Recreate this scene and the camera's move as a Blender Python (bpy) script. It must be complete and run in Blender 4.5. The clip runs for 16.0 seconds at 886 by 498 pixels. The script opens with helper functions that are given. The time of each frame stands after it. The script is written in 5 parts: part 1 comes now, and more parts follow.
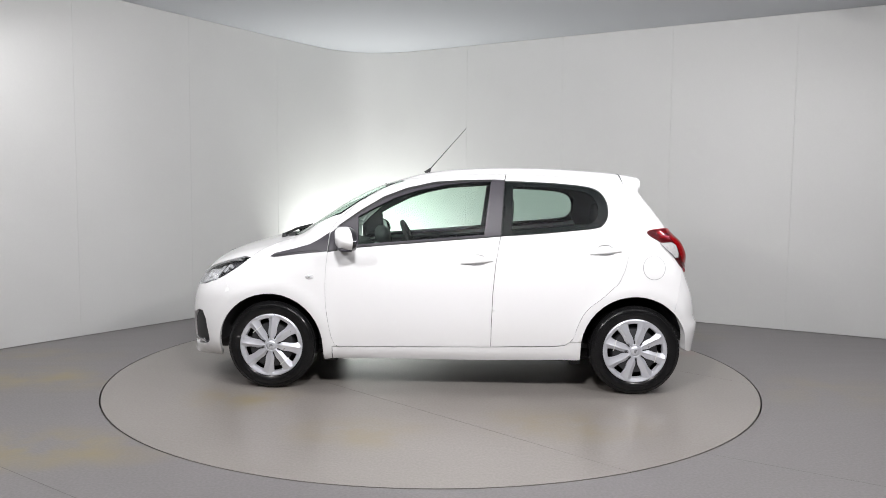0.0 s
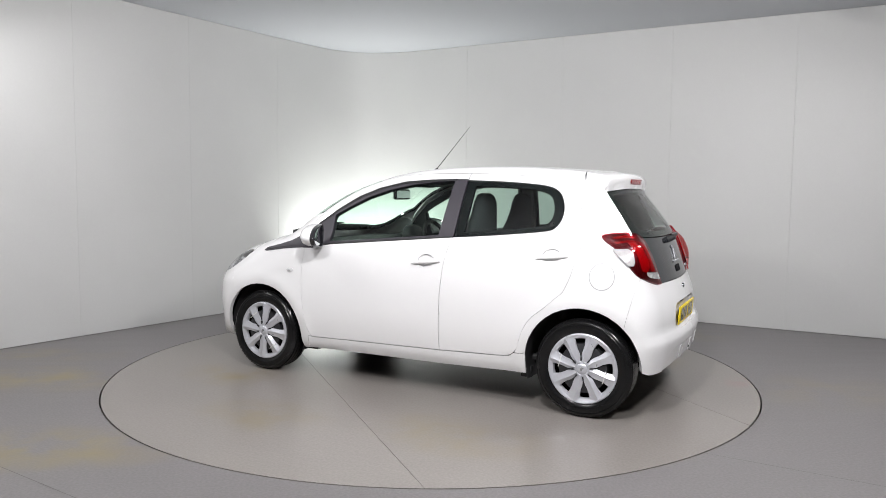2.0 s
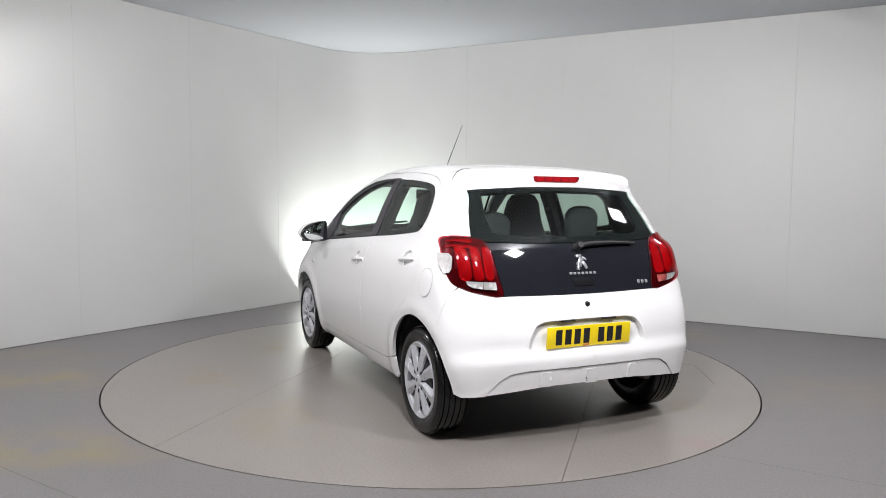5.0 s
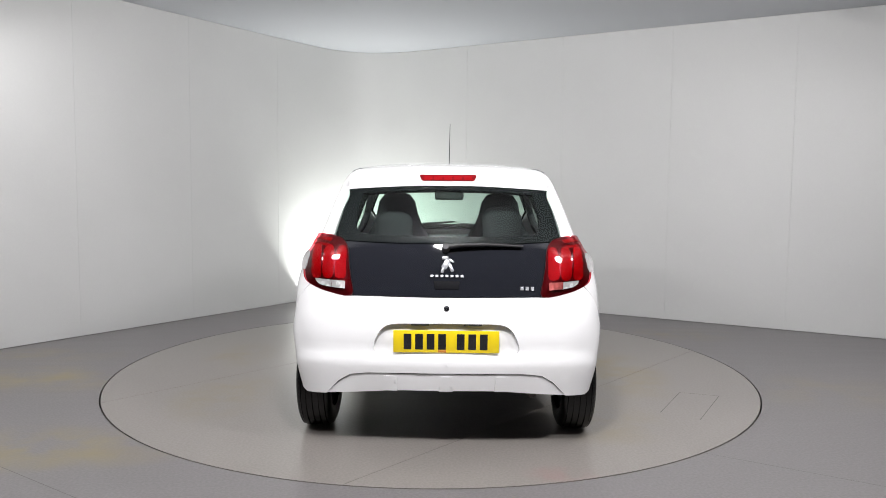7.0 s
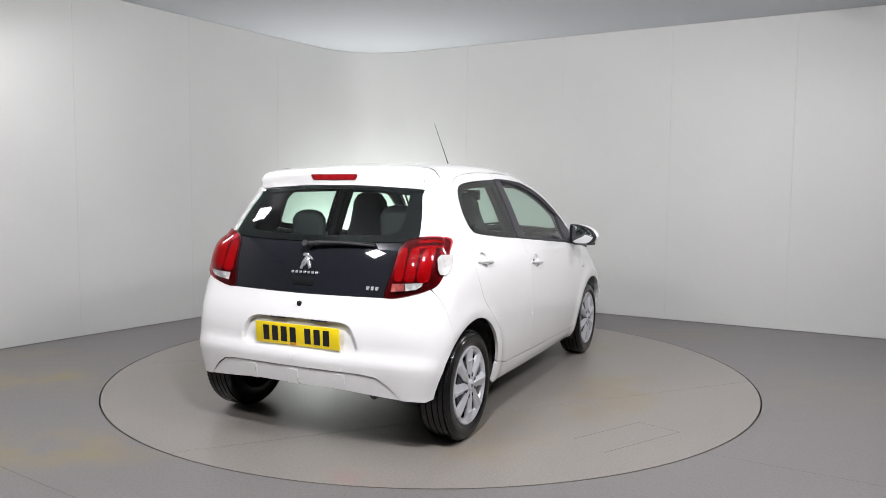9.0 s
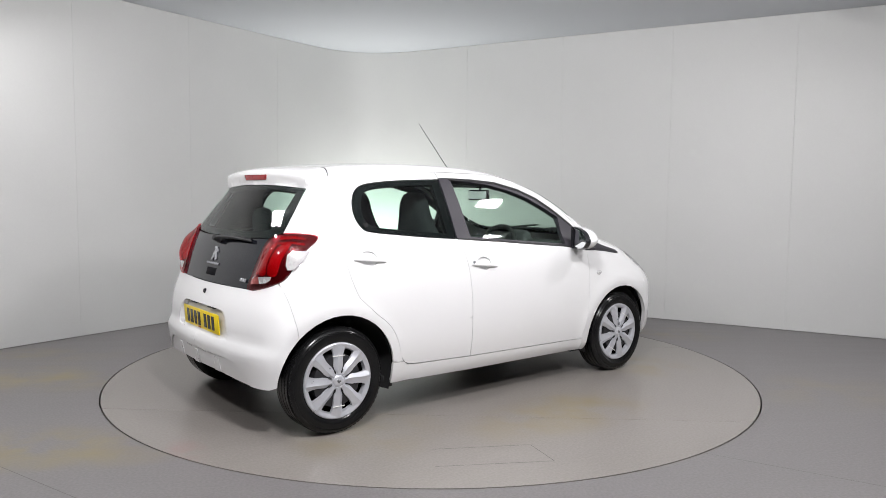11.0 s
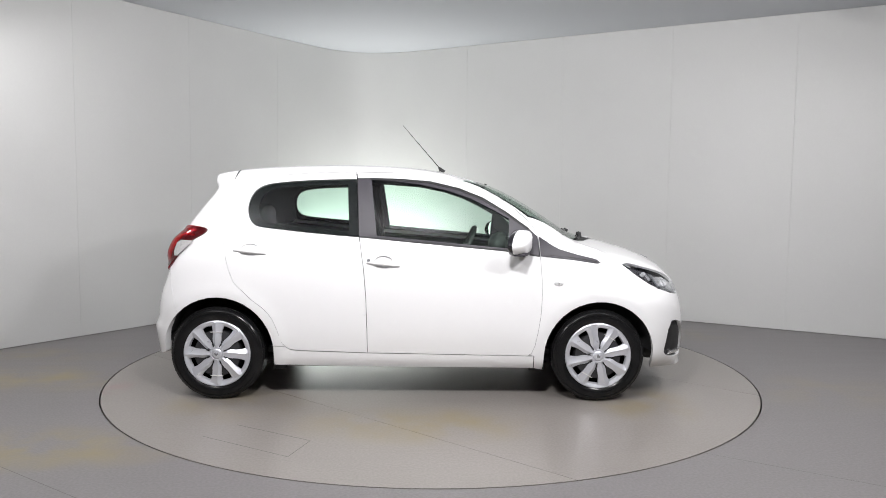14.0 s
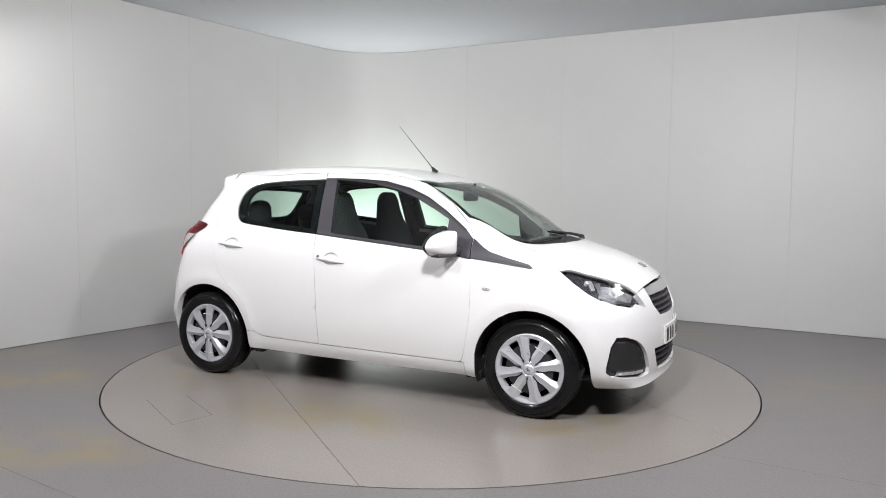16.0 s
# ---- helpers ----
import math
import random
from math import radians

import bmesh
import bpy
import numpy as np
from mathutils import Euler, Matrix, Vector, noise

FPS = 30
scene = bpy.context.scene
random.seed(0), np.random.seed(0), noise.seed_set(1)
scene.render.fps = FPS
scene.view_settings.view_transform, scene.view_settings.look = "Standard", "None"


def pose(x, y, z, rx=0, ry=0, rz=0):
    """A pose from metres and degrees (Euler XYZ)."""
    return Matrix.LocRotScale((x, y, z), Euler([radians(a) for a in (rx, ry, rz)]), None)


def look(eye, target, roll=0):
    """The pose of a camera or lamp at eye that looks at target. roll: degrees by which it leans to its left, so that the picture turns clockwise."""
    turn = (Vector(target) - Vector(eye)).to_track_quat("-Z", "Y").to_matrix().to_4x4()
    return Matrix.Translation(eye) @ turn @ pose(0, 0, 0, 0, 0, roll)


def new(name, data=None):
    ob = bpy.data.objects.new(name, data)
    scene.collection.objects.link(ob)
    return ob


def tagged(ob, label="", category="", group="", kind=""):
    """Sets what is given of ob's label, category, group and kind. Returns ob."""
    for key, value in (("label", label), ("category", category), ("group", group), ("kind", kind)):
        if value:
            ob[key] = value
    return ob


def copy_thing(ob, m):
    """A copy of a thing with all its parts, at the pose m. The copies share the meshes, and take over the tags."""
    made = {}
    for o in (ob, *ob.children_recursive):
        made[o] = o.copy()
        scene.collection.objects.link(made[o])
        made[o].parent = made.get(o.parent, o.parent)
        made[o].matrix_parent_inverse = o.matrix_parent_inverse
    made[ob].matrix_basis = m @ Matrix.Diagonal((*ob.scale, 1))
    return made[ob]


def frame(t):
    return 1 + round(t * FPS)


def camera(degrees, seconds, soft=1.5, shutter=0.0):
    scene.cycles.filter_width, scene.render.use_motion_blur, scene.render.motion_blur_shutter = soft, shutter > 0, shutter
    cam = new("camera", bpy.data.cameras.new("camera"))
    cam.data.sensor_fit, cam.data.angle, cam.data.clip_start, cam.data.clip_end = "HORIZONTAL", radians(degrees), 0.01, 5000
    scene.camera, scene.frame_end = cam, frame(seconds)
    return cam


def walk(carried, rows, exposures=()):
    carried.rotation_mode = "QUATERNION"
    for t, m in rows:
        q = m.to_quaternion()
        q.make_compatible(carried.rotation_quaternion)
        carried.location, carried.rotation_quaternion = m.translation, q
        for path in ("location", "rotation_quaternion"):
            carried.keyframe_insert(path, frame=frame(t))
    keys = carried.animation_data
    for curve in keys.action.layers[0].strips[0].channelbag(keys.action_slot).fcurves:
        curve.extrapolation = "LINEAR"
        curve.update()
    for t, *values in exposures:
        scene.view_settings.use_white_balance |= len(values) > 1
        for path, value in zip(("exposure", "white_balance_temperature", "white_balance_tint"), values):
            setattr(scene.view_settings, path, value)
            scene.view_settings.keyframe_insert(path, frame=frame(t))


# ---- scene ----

# ---------------------------------------------------------------- camera
cam = camera(62.57, 16.0, soft=0.65)
EYE = Vector((0.0, -5.297, 1.284))
AIM = EYE + Vector((0.01275, 0.99689, -0.07772)) * 5
walk(cam, [(0.0, look(EYE, AIM, 0.536)), (16.0, look(EYE, AIM, 0.536))])

# ---------------------------------------------------------------- world, lights, exposure
scene.view_settings.exposure = 0.14
world = bpy.data.worlds.new("world")
world.use_nodes = True
world.node_tree.nodes["Background"].inputs[0].default_value = (0.8, 0.85, 0.9, 1)
world.node_tree.nodes["Background"].inputs[1].default_value = 0.05
scene.world = world
CEIL = 2.965


def area_lamp(name, eye, target, w, h, power, color=(1, 1, 1), roll=0):
    data = bpy.data.lights.new(name, "AREA")
    data.shape, data.size, data.size_y, data.energy, data.color = "RECTANGLE", w, h, power, color
    ob = new(name, data)
    ob.matrix_basis = look(eye, target, roll)
    return ob


# light panels under the ceiling (place, aim, size, power), all in front of the visible part of the ceiling
LIGHT_PANELS = [((2.1, -3.2, 2.78), (1.0, 2.2, 1.1), 0.28, 64), ((0.0, -3.4, 2.78), (0.15, 2.2, 0.9), 0.28, 88), ((-2.1, -3.2, 2.78), (-0.9, 2.2, 1.1), 0.28, 47),
                ((3.0, -0.6, 2.88), (1.7, -0.5, 0), 0.26, 29), ((-3.1, -0.3, 2.88), (-1.6, -0.5, 0), 0.26, 26)]
for eye, target, size, power in LIGHT_PANELS:
    area_lamp("light_panel_source", eye, target, size, size, power, (1.0, 0.982, 0.992), 45)
FLOOD_AT, FLOOD_AIM = (-1.10, 3.05, 0.15), (-0.95, 4.0, 0.90)
area_lamp("flood_light_source", FLOOD_AT, FLOOD_AIM, 0.20, 0.14, 54, (0.975, 1.0, 0.965))

# ---------------------------------------------------------------- materials


def material(name, color, rough=0.5, metal=0.0, coat=0.0, vary=0.06, scale=6.0, fine=120.0, bump=0.02, tint=None, spec=0.5, rough_vary=0.08, grain=0.35):
    """A principled surface with variation of colour and gloss at two scales, and fine relief."""
    m = bpy.data.materials.new(name)
    m.use_nodes = True
    n, l = m.node_tree.nodes, m.node_tree.links
    b = n["Principled BSDF"]
    b.inputs["Roughness"].default_value, b.inputs["Metallic"].default_value = rough, metal
    b.inputs["Coat Weight"].default_value, b.inputs["Coat Roughness"].default_value = coat, 0.04
    b.inputs["Specular IOR Level"].default_value = spec
    co = n.new("ShaderNodeTexCoord")
    big, small = n.new("ShaderNodeTexNoise"), n.new("ShaderNodeTexNoise")
    big.inputs["Scale"].default_value, small.inputs["Scale"].default_value = scale, fine
    big.inputs["Detail"].default_value, small.inputs["Detail"].default_value = 5, 3
    l.new(co.outputs["Object"], big.inputs["Vector"]), l.new(co.outputs["Object"], small.inputs["Vector"])
    add = n.new("ShaderNodeMath")
    add.operation = "MULTIPLY_ADD"
    add.inputs[1].default_value = grain
    l.new(small.outputs["Fac"], add.inputs[0]), l.new(big.outputs["Fac"], add.inputs[2])
    rgb = n.new("ShaderNodeValToRGB")
    rgb.color_ramp.elements[0].position, rgb.color_ramp.elements[1].position = 0.42, 0.95
    other = tint or color
    rgb.color_ramp.elements[0].color = (*[c * (1 - vary) for c in other], 1)
    rgb.color_ramp.elements[1].color = (*[min(1, c * (1 + vary)) for c in color], 1)
    l.new(add.outputs[0], rgb.inputs[0]), l.new(rgb.outputs[0], b.inputs["Base Color"])
    if rough_vary:
        r = n.new("ShaderNodeMapRange")
        r.inputs["To Min"].default_value, r.inputs["To Max"].default_value = max(0.01, rough - rough_vary), min(1, rough + rough_vary)
        l.new(big.outputs["Fac"], r.inputs["Value"]), l.new(r.outputs[0], b.inputs["Roughness"])
    if bump:
        bm = n.new("ShaderNodeBump")
        bm.inputs["Strength"].default_value, bm.inputs["Distance"].default_value = bump, 0.002
        l.new(small.outputs["Fac"], bm.inputs["Height"]), l.new(bm.outputs[0], b.inputs["Normal"])
    return m


def glass_material(name, tint, rough=0.0):
    """A thin pane: tinted see-through with Fresnel gloss."""
    m = bpy.data.materials.new(name)
    m.use_nodes = True
    n, l = m.node_tree.nodes, m.node_tree.links
    n.remove(n["Principled BSDF"])
    t, g, f, mix, pw, ad = (n.new("ShaderNode" + k) for k in ("BsdfTransparent", "BsdfGlossy", "LayerWeight", "MixShader", "Math", "Math"))
    t.inputs[0].default_value = (*tint, 1)
    g.inputs["Roughness"].default_value = rough
    f.inputs[0].default_value = 0.5
    pw.operation, ad.operation = "POWER", "MULTIPLY_ADD"
    pw.inputs[1].default_value, ad.inputs[1].default_value, ad.inputs[2].default_value = 4.8, 0.9, 0.044
    l.new(f.outputs["Facing"], pw.inputs[0]), l.new(pw.outputs[0], ad.inputs[0])
    l.new(ad.outputs[0], mix.inputs[0]), l.new(t.outputs[0], mix.inputs[1]), l.new(g.outputs[0], mix.inputs[2])
    l.new(mix.outputs[0], n["Material Output"].inputs[0])
    return m


M = {
    "wall": material("wall_panel", (0.52, 0.525, 0.516), 0.5, vary=0.035, scale=1.1, fine=60, bump=0.02),
    "ceiling": material("ceiling_paint", (0.63, 0.645, 0.68), 0.7, vary=0.02, scale=0.7, bump=0.03),
    "wall_joint": material("wall_joint", (0.45, 0.45, 0.45), 0.8, bump=0),
    "joint": material("joint_dark", (0.03, 0.03, 0.032), 0.8, bump=0),
    "paint": material("white_paint", (0.74, 0.74, 0.745), 0.23, coat=0.6, vary=0.01, scale=3, bump=0, rough_vary=0.01),
    "trim": material("dark_trim", (0.031, 0.028, 0.036), 0.48, vary=0.08, scale=9, bump=0.05),
    "gloss": material("gloss_black", (0.012, 0.012, 0.015), 0.12, coat=0.5, vary=0.05, bump=0, rough_vary=0.03),
    "gate": material("gate_satin", (0.011, 0.012, 0.016), 0.04, coat=0.0, vary=0.05, bump=0.0, rough_vary=0.012),
    "border": material("window_border_black", (0.006, 0.006, 0.0075), 0.7, vary=0.05, bump=0, spec=0.08),
    "rubber": material("tyre_rubber", (0.007, 0.007, 0.0075), 0.19, vary=0.2, scale=14, fine=160, bump=0.10, spec=0.30, rough_vary=0.08),
    "black": material("black_plastic", (0.016, 0.016, 0.017), 0.6, vary=0.1, bump=0.1),
    "cover": material("silver_wheel_cover", (0.56, 0.57, 0.61), 0.30, metal=0.45, coat=0.3, vary=0.03, scale=10, bump=0),
    "rim": material("dark_steel_rim", (0.03, 0.03, 0.033), 0.5, metal=0.4, vary=0.2, bump=0.05),
    "disc": material("brake_disc", (0.10, 0.085, 0.075), 0.45, metal=0.7, vary=0.2, bump=0.05),
    "chrome": material("bright_chrome", (0.75, 0.76, 0.78), 0.10, metal=1.0, vary=0.02, bump=0, rough_vary=0.02),
    "silver": material("silver_badge", (0.40, 0.41, 0.43), 0.25, metal=0.6, vary=0.02, bump=0, rough_vary=0.02),
    "red": material("tail_lamp_red", (0.27, 0.006, 0.013), 0.42, spec=0.2, coat=0.0, vary=0.10, scale=12, bump=0, rough_vary=0.02),
    "red_mid": material("tail_lamp_mid_red", (0.22, 0.008, 0.012), 0.20, coat=0.2, vary=0.10, scale=12, bump=0, rough_vary=0.02),
    "red_bright": material("brake_light_red", (0.36, 0.008, 0.012), 0.15, coat=0.6, vary=0.05, scale=12, bump=0, rough_vary=0.02),
    "red_dark": material("tail_lamp_dark_red", (0.040, 0.003, 0.005), 0.30, coat=0.0, vary=0.15, scale=12, bump=0, rough_vary=0.02),
    "clear": material("pale_lens", (0.40, 0.39, 0.39), 0.16, coat=0.6, vary=0.16, scale=70, bump=0, rough_vary=0.02),
    "fog": material("fog_lens_red", (0.34, 0.075, 0.07), 0.18, coat=0.5, vary=0.3, scale=70, bump=0, rough_vary=0.02),
    "repeater": material("repeater_lens", (0.56, 0.56, 0.57), 0.12, coat=0.8, vary=0.2, scale=60, bump=0),
    "reflector": material("lamp_reflector", (0.80, 0.80, 0.82), 0.12, metal=0.8, vary=0.25, scale=45, fine=70, bump=1.0),
    "lamp_dark": material("lamp_housing", (0.022, 0.021, 0.027), 0.25, coat=0.3, vary=0.2, scale=20, bump=0),
    "plate_yellow": material("plate_yellow", (0.80, 0.60, 0.01), 0.35, vary=0.03, scale=20, bump=0),
    "plate_white": material("plate_white", (0.72, 0.72, 0.70), 0.35, vary=0.03, scale=20, bump=0),
    "fabric": material("dark_seat_fabric", (0.027, 0.027, 0.031), 0.9, vary=0.2, scale=30, fine=400, bump=0.3),
    "dash": material("dashboard_plastic", (0.045, 0.046, 0.049), 0.55, vary=0.1, scale=20, bump=0.1),
    "liner": material("grey_headliner", (0.30, 0.31, 0.31), 0.9, vary=0.04, scale=20, bump=0.1),
    "beige": material("grey_dash_panel", (0.34, 0.36, 0.36), 0.5, vary=0.04, scale=20, bump=0.05),
    "orange": material("orange_lens", (0.55, 0.20, 0.04), 0.15, coat=0.6, vary=0.05, bump=0),
    "glass": glass_material("green_glass", (0.80, 0.92, 0.85)),
    "dark_glass": glass_material("privacy_glass", (0.72, 0.84, 0.78)),
    "red_lens": glass_material("red_lens", (0.80, 0.075, 0.11)),
    "lens": glass_material("clear_lens", (0.93, 0.94, 0.95)),
    "mirror": material("mirror_glass", (0.85, 0.87, 0.88), 0.02, metal=1.0, vary=0.01, bump=0, rough_vary=0),
}


def coated_floor(name, light, dark, rough, gloss_vary):
    """A worn floor coating: cloudy patches, a fine mottled grain, faint scuffs and an uneven sheen."""
    m = bpy.data.materials.new(name)
    m.use_nodes = True
    n, l = m.node_tree.nodes, m.node_tree.links
    b = n["Principled BSDF"]
    co = n.new("ShaderNodeTexCoord")

    def cloud(scale, detail, stretch=(1, 1, 1), turn=0.0):
        mp, tx = n.new("ShaderNodeMapping"), n.new("ShaderNodeTexNoise")
        mp.inputs["Scale"].default_value, mp.inputs["Rotation"].default_value = stretch, (0, 0, turn)
        tx.inputs["Scale"].default_value, tx.inputs["Detail"].default_value = scale, detail
        l.new(co.outputs["Object"], mp.inputs["Vector"]), l.new(mp.outputs[0], tx.inputs["Vector"])
        return tx.outputs["Fac"]

    def scaled(src, a0, a1, b0, b1):
        r = n.new("ShaderNodeMapRange")
        for k, v in (("From Min", a0), ("From Max", a1), ("To Min", b0), ("To Max", b1)):
            r.inputs[k].default_value = v
        l.new(src, r.inputs["Value"])
        return r.outputs[0]

    def plus(p, q):
        s = n.new("ShaderNodeMath")
        l.new(p, s.inputs[0]), l.new(q, s.inputs[1])
        return s.outputs[0]

    grain, patches, scuffs = cloud(75, 3), cloud(1.1, 4), cloud(5, 4, (0.25, 2.2, 1), 0.6)
    tone = plus(plus(scaled(grain, 0.33, 0.67, 0, 0.50), scaled(patches, 0.2, 0.8, 0, 0.34)), scaled(scuffs, 0.25, 0.75, 0, 0.16))
    mix = n.new("ShaderNodeMix")
    mix.data_type = "RGBA"
    mix.inputs["A"].default_value, mix.inputs["B"].default_value = (*dark, 1), (*light, 1)
    l.new(tone, mix.inputs["Factor"]), l.new(mix.outputs["Result"], b.inputs["Base Color"])
    # kept clear of mirror-like gloss
    sheen = plus(scaled(scuffs, 0.25, 0.75, rough - gloss_vary, rough), scaled(patches, 0.2, 0.8, 0, gloss_vary))
    l.new(sheen, b.inputs["Roughness"])
    bump = n.new("ShaderNodeBump")
    bump.inputs["Strength"].default_value, bump.inputs["Distance"].default_value = 0.035, 0.002
    l.new(plus(grain, scuffs), bump.inputs["Height"]), l.new(bump.outputs[0], b.inputs["Normal"])
    return m


M["floor"] = coated_floor("floor_coating", (0.195, 0.183, 0.184), (0.122, 0.114, 0.115), 0.40, 0.05)
M["table"] = coated_floor("turntable_coating", (0.258, 0.239, 0.222), (0.180, 0.165, 0.150), 0.31, 0.02)


def stained_floor(m, places, tone=(0.215, 0.176, 0.092)):
    """Worn yellowish patches laid over the coating at given places (x, y, radius x, radius y, strength)."""
    n, l = m.node_tree.nodes, m.node_tree.links
    b = n["Principled BSDF"]
    src = b.inputs["Base Color"].links[0].from_socket
    co, wob = n.new("ShaderNodeTexCoord"), n.new("ShaderNodeTexNoise")
    wob.inputs["Scale"].default_value, wob.inputs["Detail"].default_value = 3.4, 6
    l.new(co.outputs["Object"], wob.inputs["Vector"])
    torn = n.new("ShaderNodeMapRange")
    torn.inputs["From Min"].default_value, torn.inputs["From Max"].default_value = 0.38, 0.66
    l.new(wob.outputs["Fac"], torn.inputs["Value"])
    for x, y, rx, ry, amount in places:
        mp = n.new("ShaderNodeMapping")
        mp.vector_type = "TEXTURE"
        mp.inputs["Location"].default_value, mp.inputs["Scale"].default_value = (x, y, 0), (rx, ry, 1)
        l.new(co.outputs["Object"], mp.inputs["Vector"])
        ln = n.new("ShaderNodeVectorMath")
        ln.operation = "LENGTH"
        l.new(mp.outputs[0], ln.inputs[0])
        rg = n.new("ShaderNodeMapRange")
        rg.inputs["From Min"].default_value, rg.inputs["From Max"].default_value = 1.0, 0.2
        rg.inputs["To Min"].default_value, rg.inputs["To Max"].default_value = 0.0, amount
        l.new(ln.outputs["Value"], rg.inputs["Value"])
        mul = n.new("ShaderNodeMath")
        mul.operation = "MULTIPLY"
        l.new(rg.outputs[0], mul.inputs[0]), l.new(torn.outputs[0], mul.inputs[1])
        mix = n.new("ShaderNodeMix")
        mix.data_type = "RGBA"
        mix.inputs["B"].default_value = (*tone, 1)
        l.new(mul.outputs[0], mix.inputs["Factor"]), l.new(src, mix.inputs["A"])
        src = mix.outputs["Result"]
    l.new(src, b.inputs["Base Color"])


stained_floor(M["floor"], [(-2.65, -0.40, 0.9, 0.40, 0.9), (-1.95, -1.72, 0.90, 0.36, 1.1), (-2.3, -1.95, 0.6, 0.25, 0.7), (-3.1, 0.3, 0.9, 0.3, 0.5), (2.6, -0.6, 0.8, 0.5, 0.35), (2.2, 1.3, 0.7, 0.4, 0.5)])
stained_floor(M["table"], [(1.1, 0.9, 0.5, 0.3, 0.9), (-0.8, 1.3, 0.6, 0.35, 0.9), (1.3, -0.9, 0.35, 0.5, 0.9), (-1.2, -1.0, 0.5, 0.4, 0.8), (-0.1, -1.35, 0.8, 0.36, 1.2), (0.3, 1.5, 0.5, 0.3, 0.8)])
stained_floor(M["table"], [(-2.04, -0.64, 0.11, 0.20, 1.0)], (0.27, 0.155, 0.145))

# ---------------------------------------------------------------- mesh helpers


def mesh_object(name, verts, faces, mat, parent=None, smooth=True, label=""):
    me = bpy.data.meshes.new(name)
    me.from_pydata([tuple(map(float, v)) for v in verts], [], faces)
    me.materials.append(mat)
    if smooth:
        me.polygons.foreach_set("use_smooth", [True] * len(me.polygons))
    me.update()
    ob = new(name, me)
    if parent:
        ob.parent = parent
    if label:
        ob["label"] = label
    return ob


def part(name, bm, mat, parent=None, label="", smooth=True, m=None):
    me = bpy.data.meshes.new(name)
    bmesh.ops.recalc_face_normals(bm, faces=bm.faces)
    bm.to_mesh(me)
    bm.free()
    me.materials.append(mat)
    if smooth:
        me.polygons.foreach_set("use_smooth", [True] * len(me.polygons))
        me.set_sharp_from_angle(angle=radians(38))
    ob = new(name, me)
    if parent:
        ob.parent = parent
    if m is not None:
        ob.matrix_basis = m
    if label:
        ob["label"] = label
    return ob


def box(sx, sy, sz, bevel=0.01, seg=2, m=None, taper=(1, 1)):
    """A bevelled box centred on the origin; taper narrows its top."""
    bm = bmesh.new()
    bmesh.ops.create_cube(bm, size=1)
    for v in bm.verts:
        k = taper if v.co.z > 0 else (1, 1)
        v.co = Vector((v.co.x * sx * k[0], v.co.y * sy * k[1], v.co.z * sz))
    if bevel:
        bmesh.ops.bevel(bm, geom=bm.edges[:], offset=bevel, segments=seg, profile=0.5, affect="EDGES", clamp_overlap=True)
    if m is not None:
        bmesh.ops.transform(bm, matrix=m, verts=bm.verts)
    return bm


def joined(*bms):
    out = bms[0]
    for b in bms[1:]:
        me = bpy.data.meshes.new("tmp")
        b.to_mesh(me)
        b.free()
        out.from_mesh(me)
        bpy.data.meshes.remove(me)
    return out


def lathe(rings, n=64, axis="y"):
    """Rings of (radius, along) turned about an axis."""
    verts, faces = [], []
    for r, a in rings:
        for i in range(n):
            c, s = math.cos(2 * math.pi * i / n), math.sin(2 * math.pi * i / n)
            verts.append((r * c, a, r * s) if axis == "y" else (r * c, r * s, a))
    for k in range(len(rings) - 1):
        for i in range(n):
            j = (i + 1) % n
            faces.append((k * n + i, k * n + j, (k + 1) * n + j, (k + 1) * n + i))
    bm = bmesh.new()
    vs = [bm.verts.new(v) for v in verts]
    for f in faces:
        bm.faces.new([vs[i] for i in f])
    return bm


def tube(path, radius, n=8, ends=True):
    """A round bar along a path of points; radius may be a list."""
    path = [Vector(p) for p in path]
    bm, rings = bmesh.new(), []
    for i, p in enumerate(path):
        d = (path[min(i + 1, len(path) - 1)] - path[max(i - 1, 0)]).normalized()
        q = d.to_track_quat("Z", "Y")
        r = radius[i] if isinstance(radius, (list, tuple)) else radius
        rings.append([bm.verts.new(p + q @ Vector((r * math.cos(2 * math.pi * k / n), r * math.sin(2 * math.pi * k / n), 0))) for k in range(n)])
    for a, b in zip(rings, rings[1:]):
        for k in range(n):
            bm.faces.new((a[k], a[(k + 1) % n], b[(k + 1) % n], b[k]))
    if ends:
        bm.faces.new(rings[0][::-1]), bm.faces.new(rings[-1])
    return bm


def prism(outline, z0, z1):
    bm = bmesh.new()
    lo, hi = ([bm.verts.new((x, y, z)) for x, y in outline] for z in (z0, z1))
    bm.faces.new(lo[::-1]), bm.faces.new(hi)
    for i in range(len(lo)):
        j = (i + 1) % len(lo)
        bm.faces.new((lo[i], lo[j], hi[j], hi[i]))
    return bm


# ---------------------------------------------------------------- the studio
R_TABLE = 2.2246
LEFT_C, LEFT_D = Vector((-2.811, 1.386)), Vector((0.5787, 0.8155))
RIGHT_C, RIGHT_D = Vector((2.813, 1.857)), Vector((0.8696, -0.4938))
CORNER = Vector((-0.957, 3.998))
T_ARC = 0.85          # from the corner to where the curve begins
PANEL, JOINT = 1.154, 0.0010


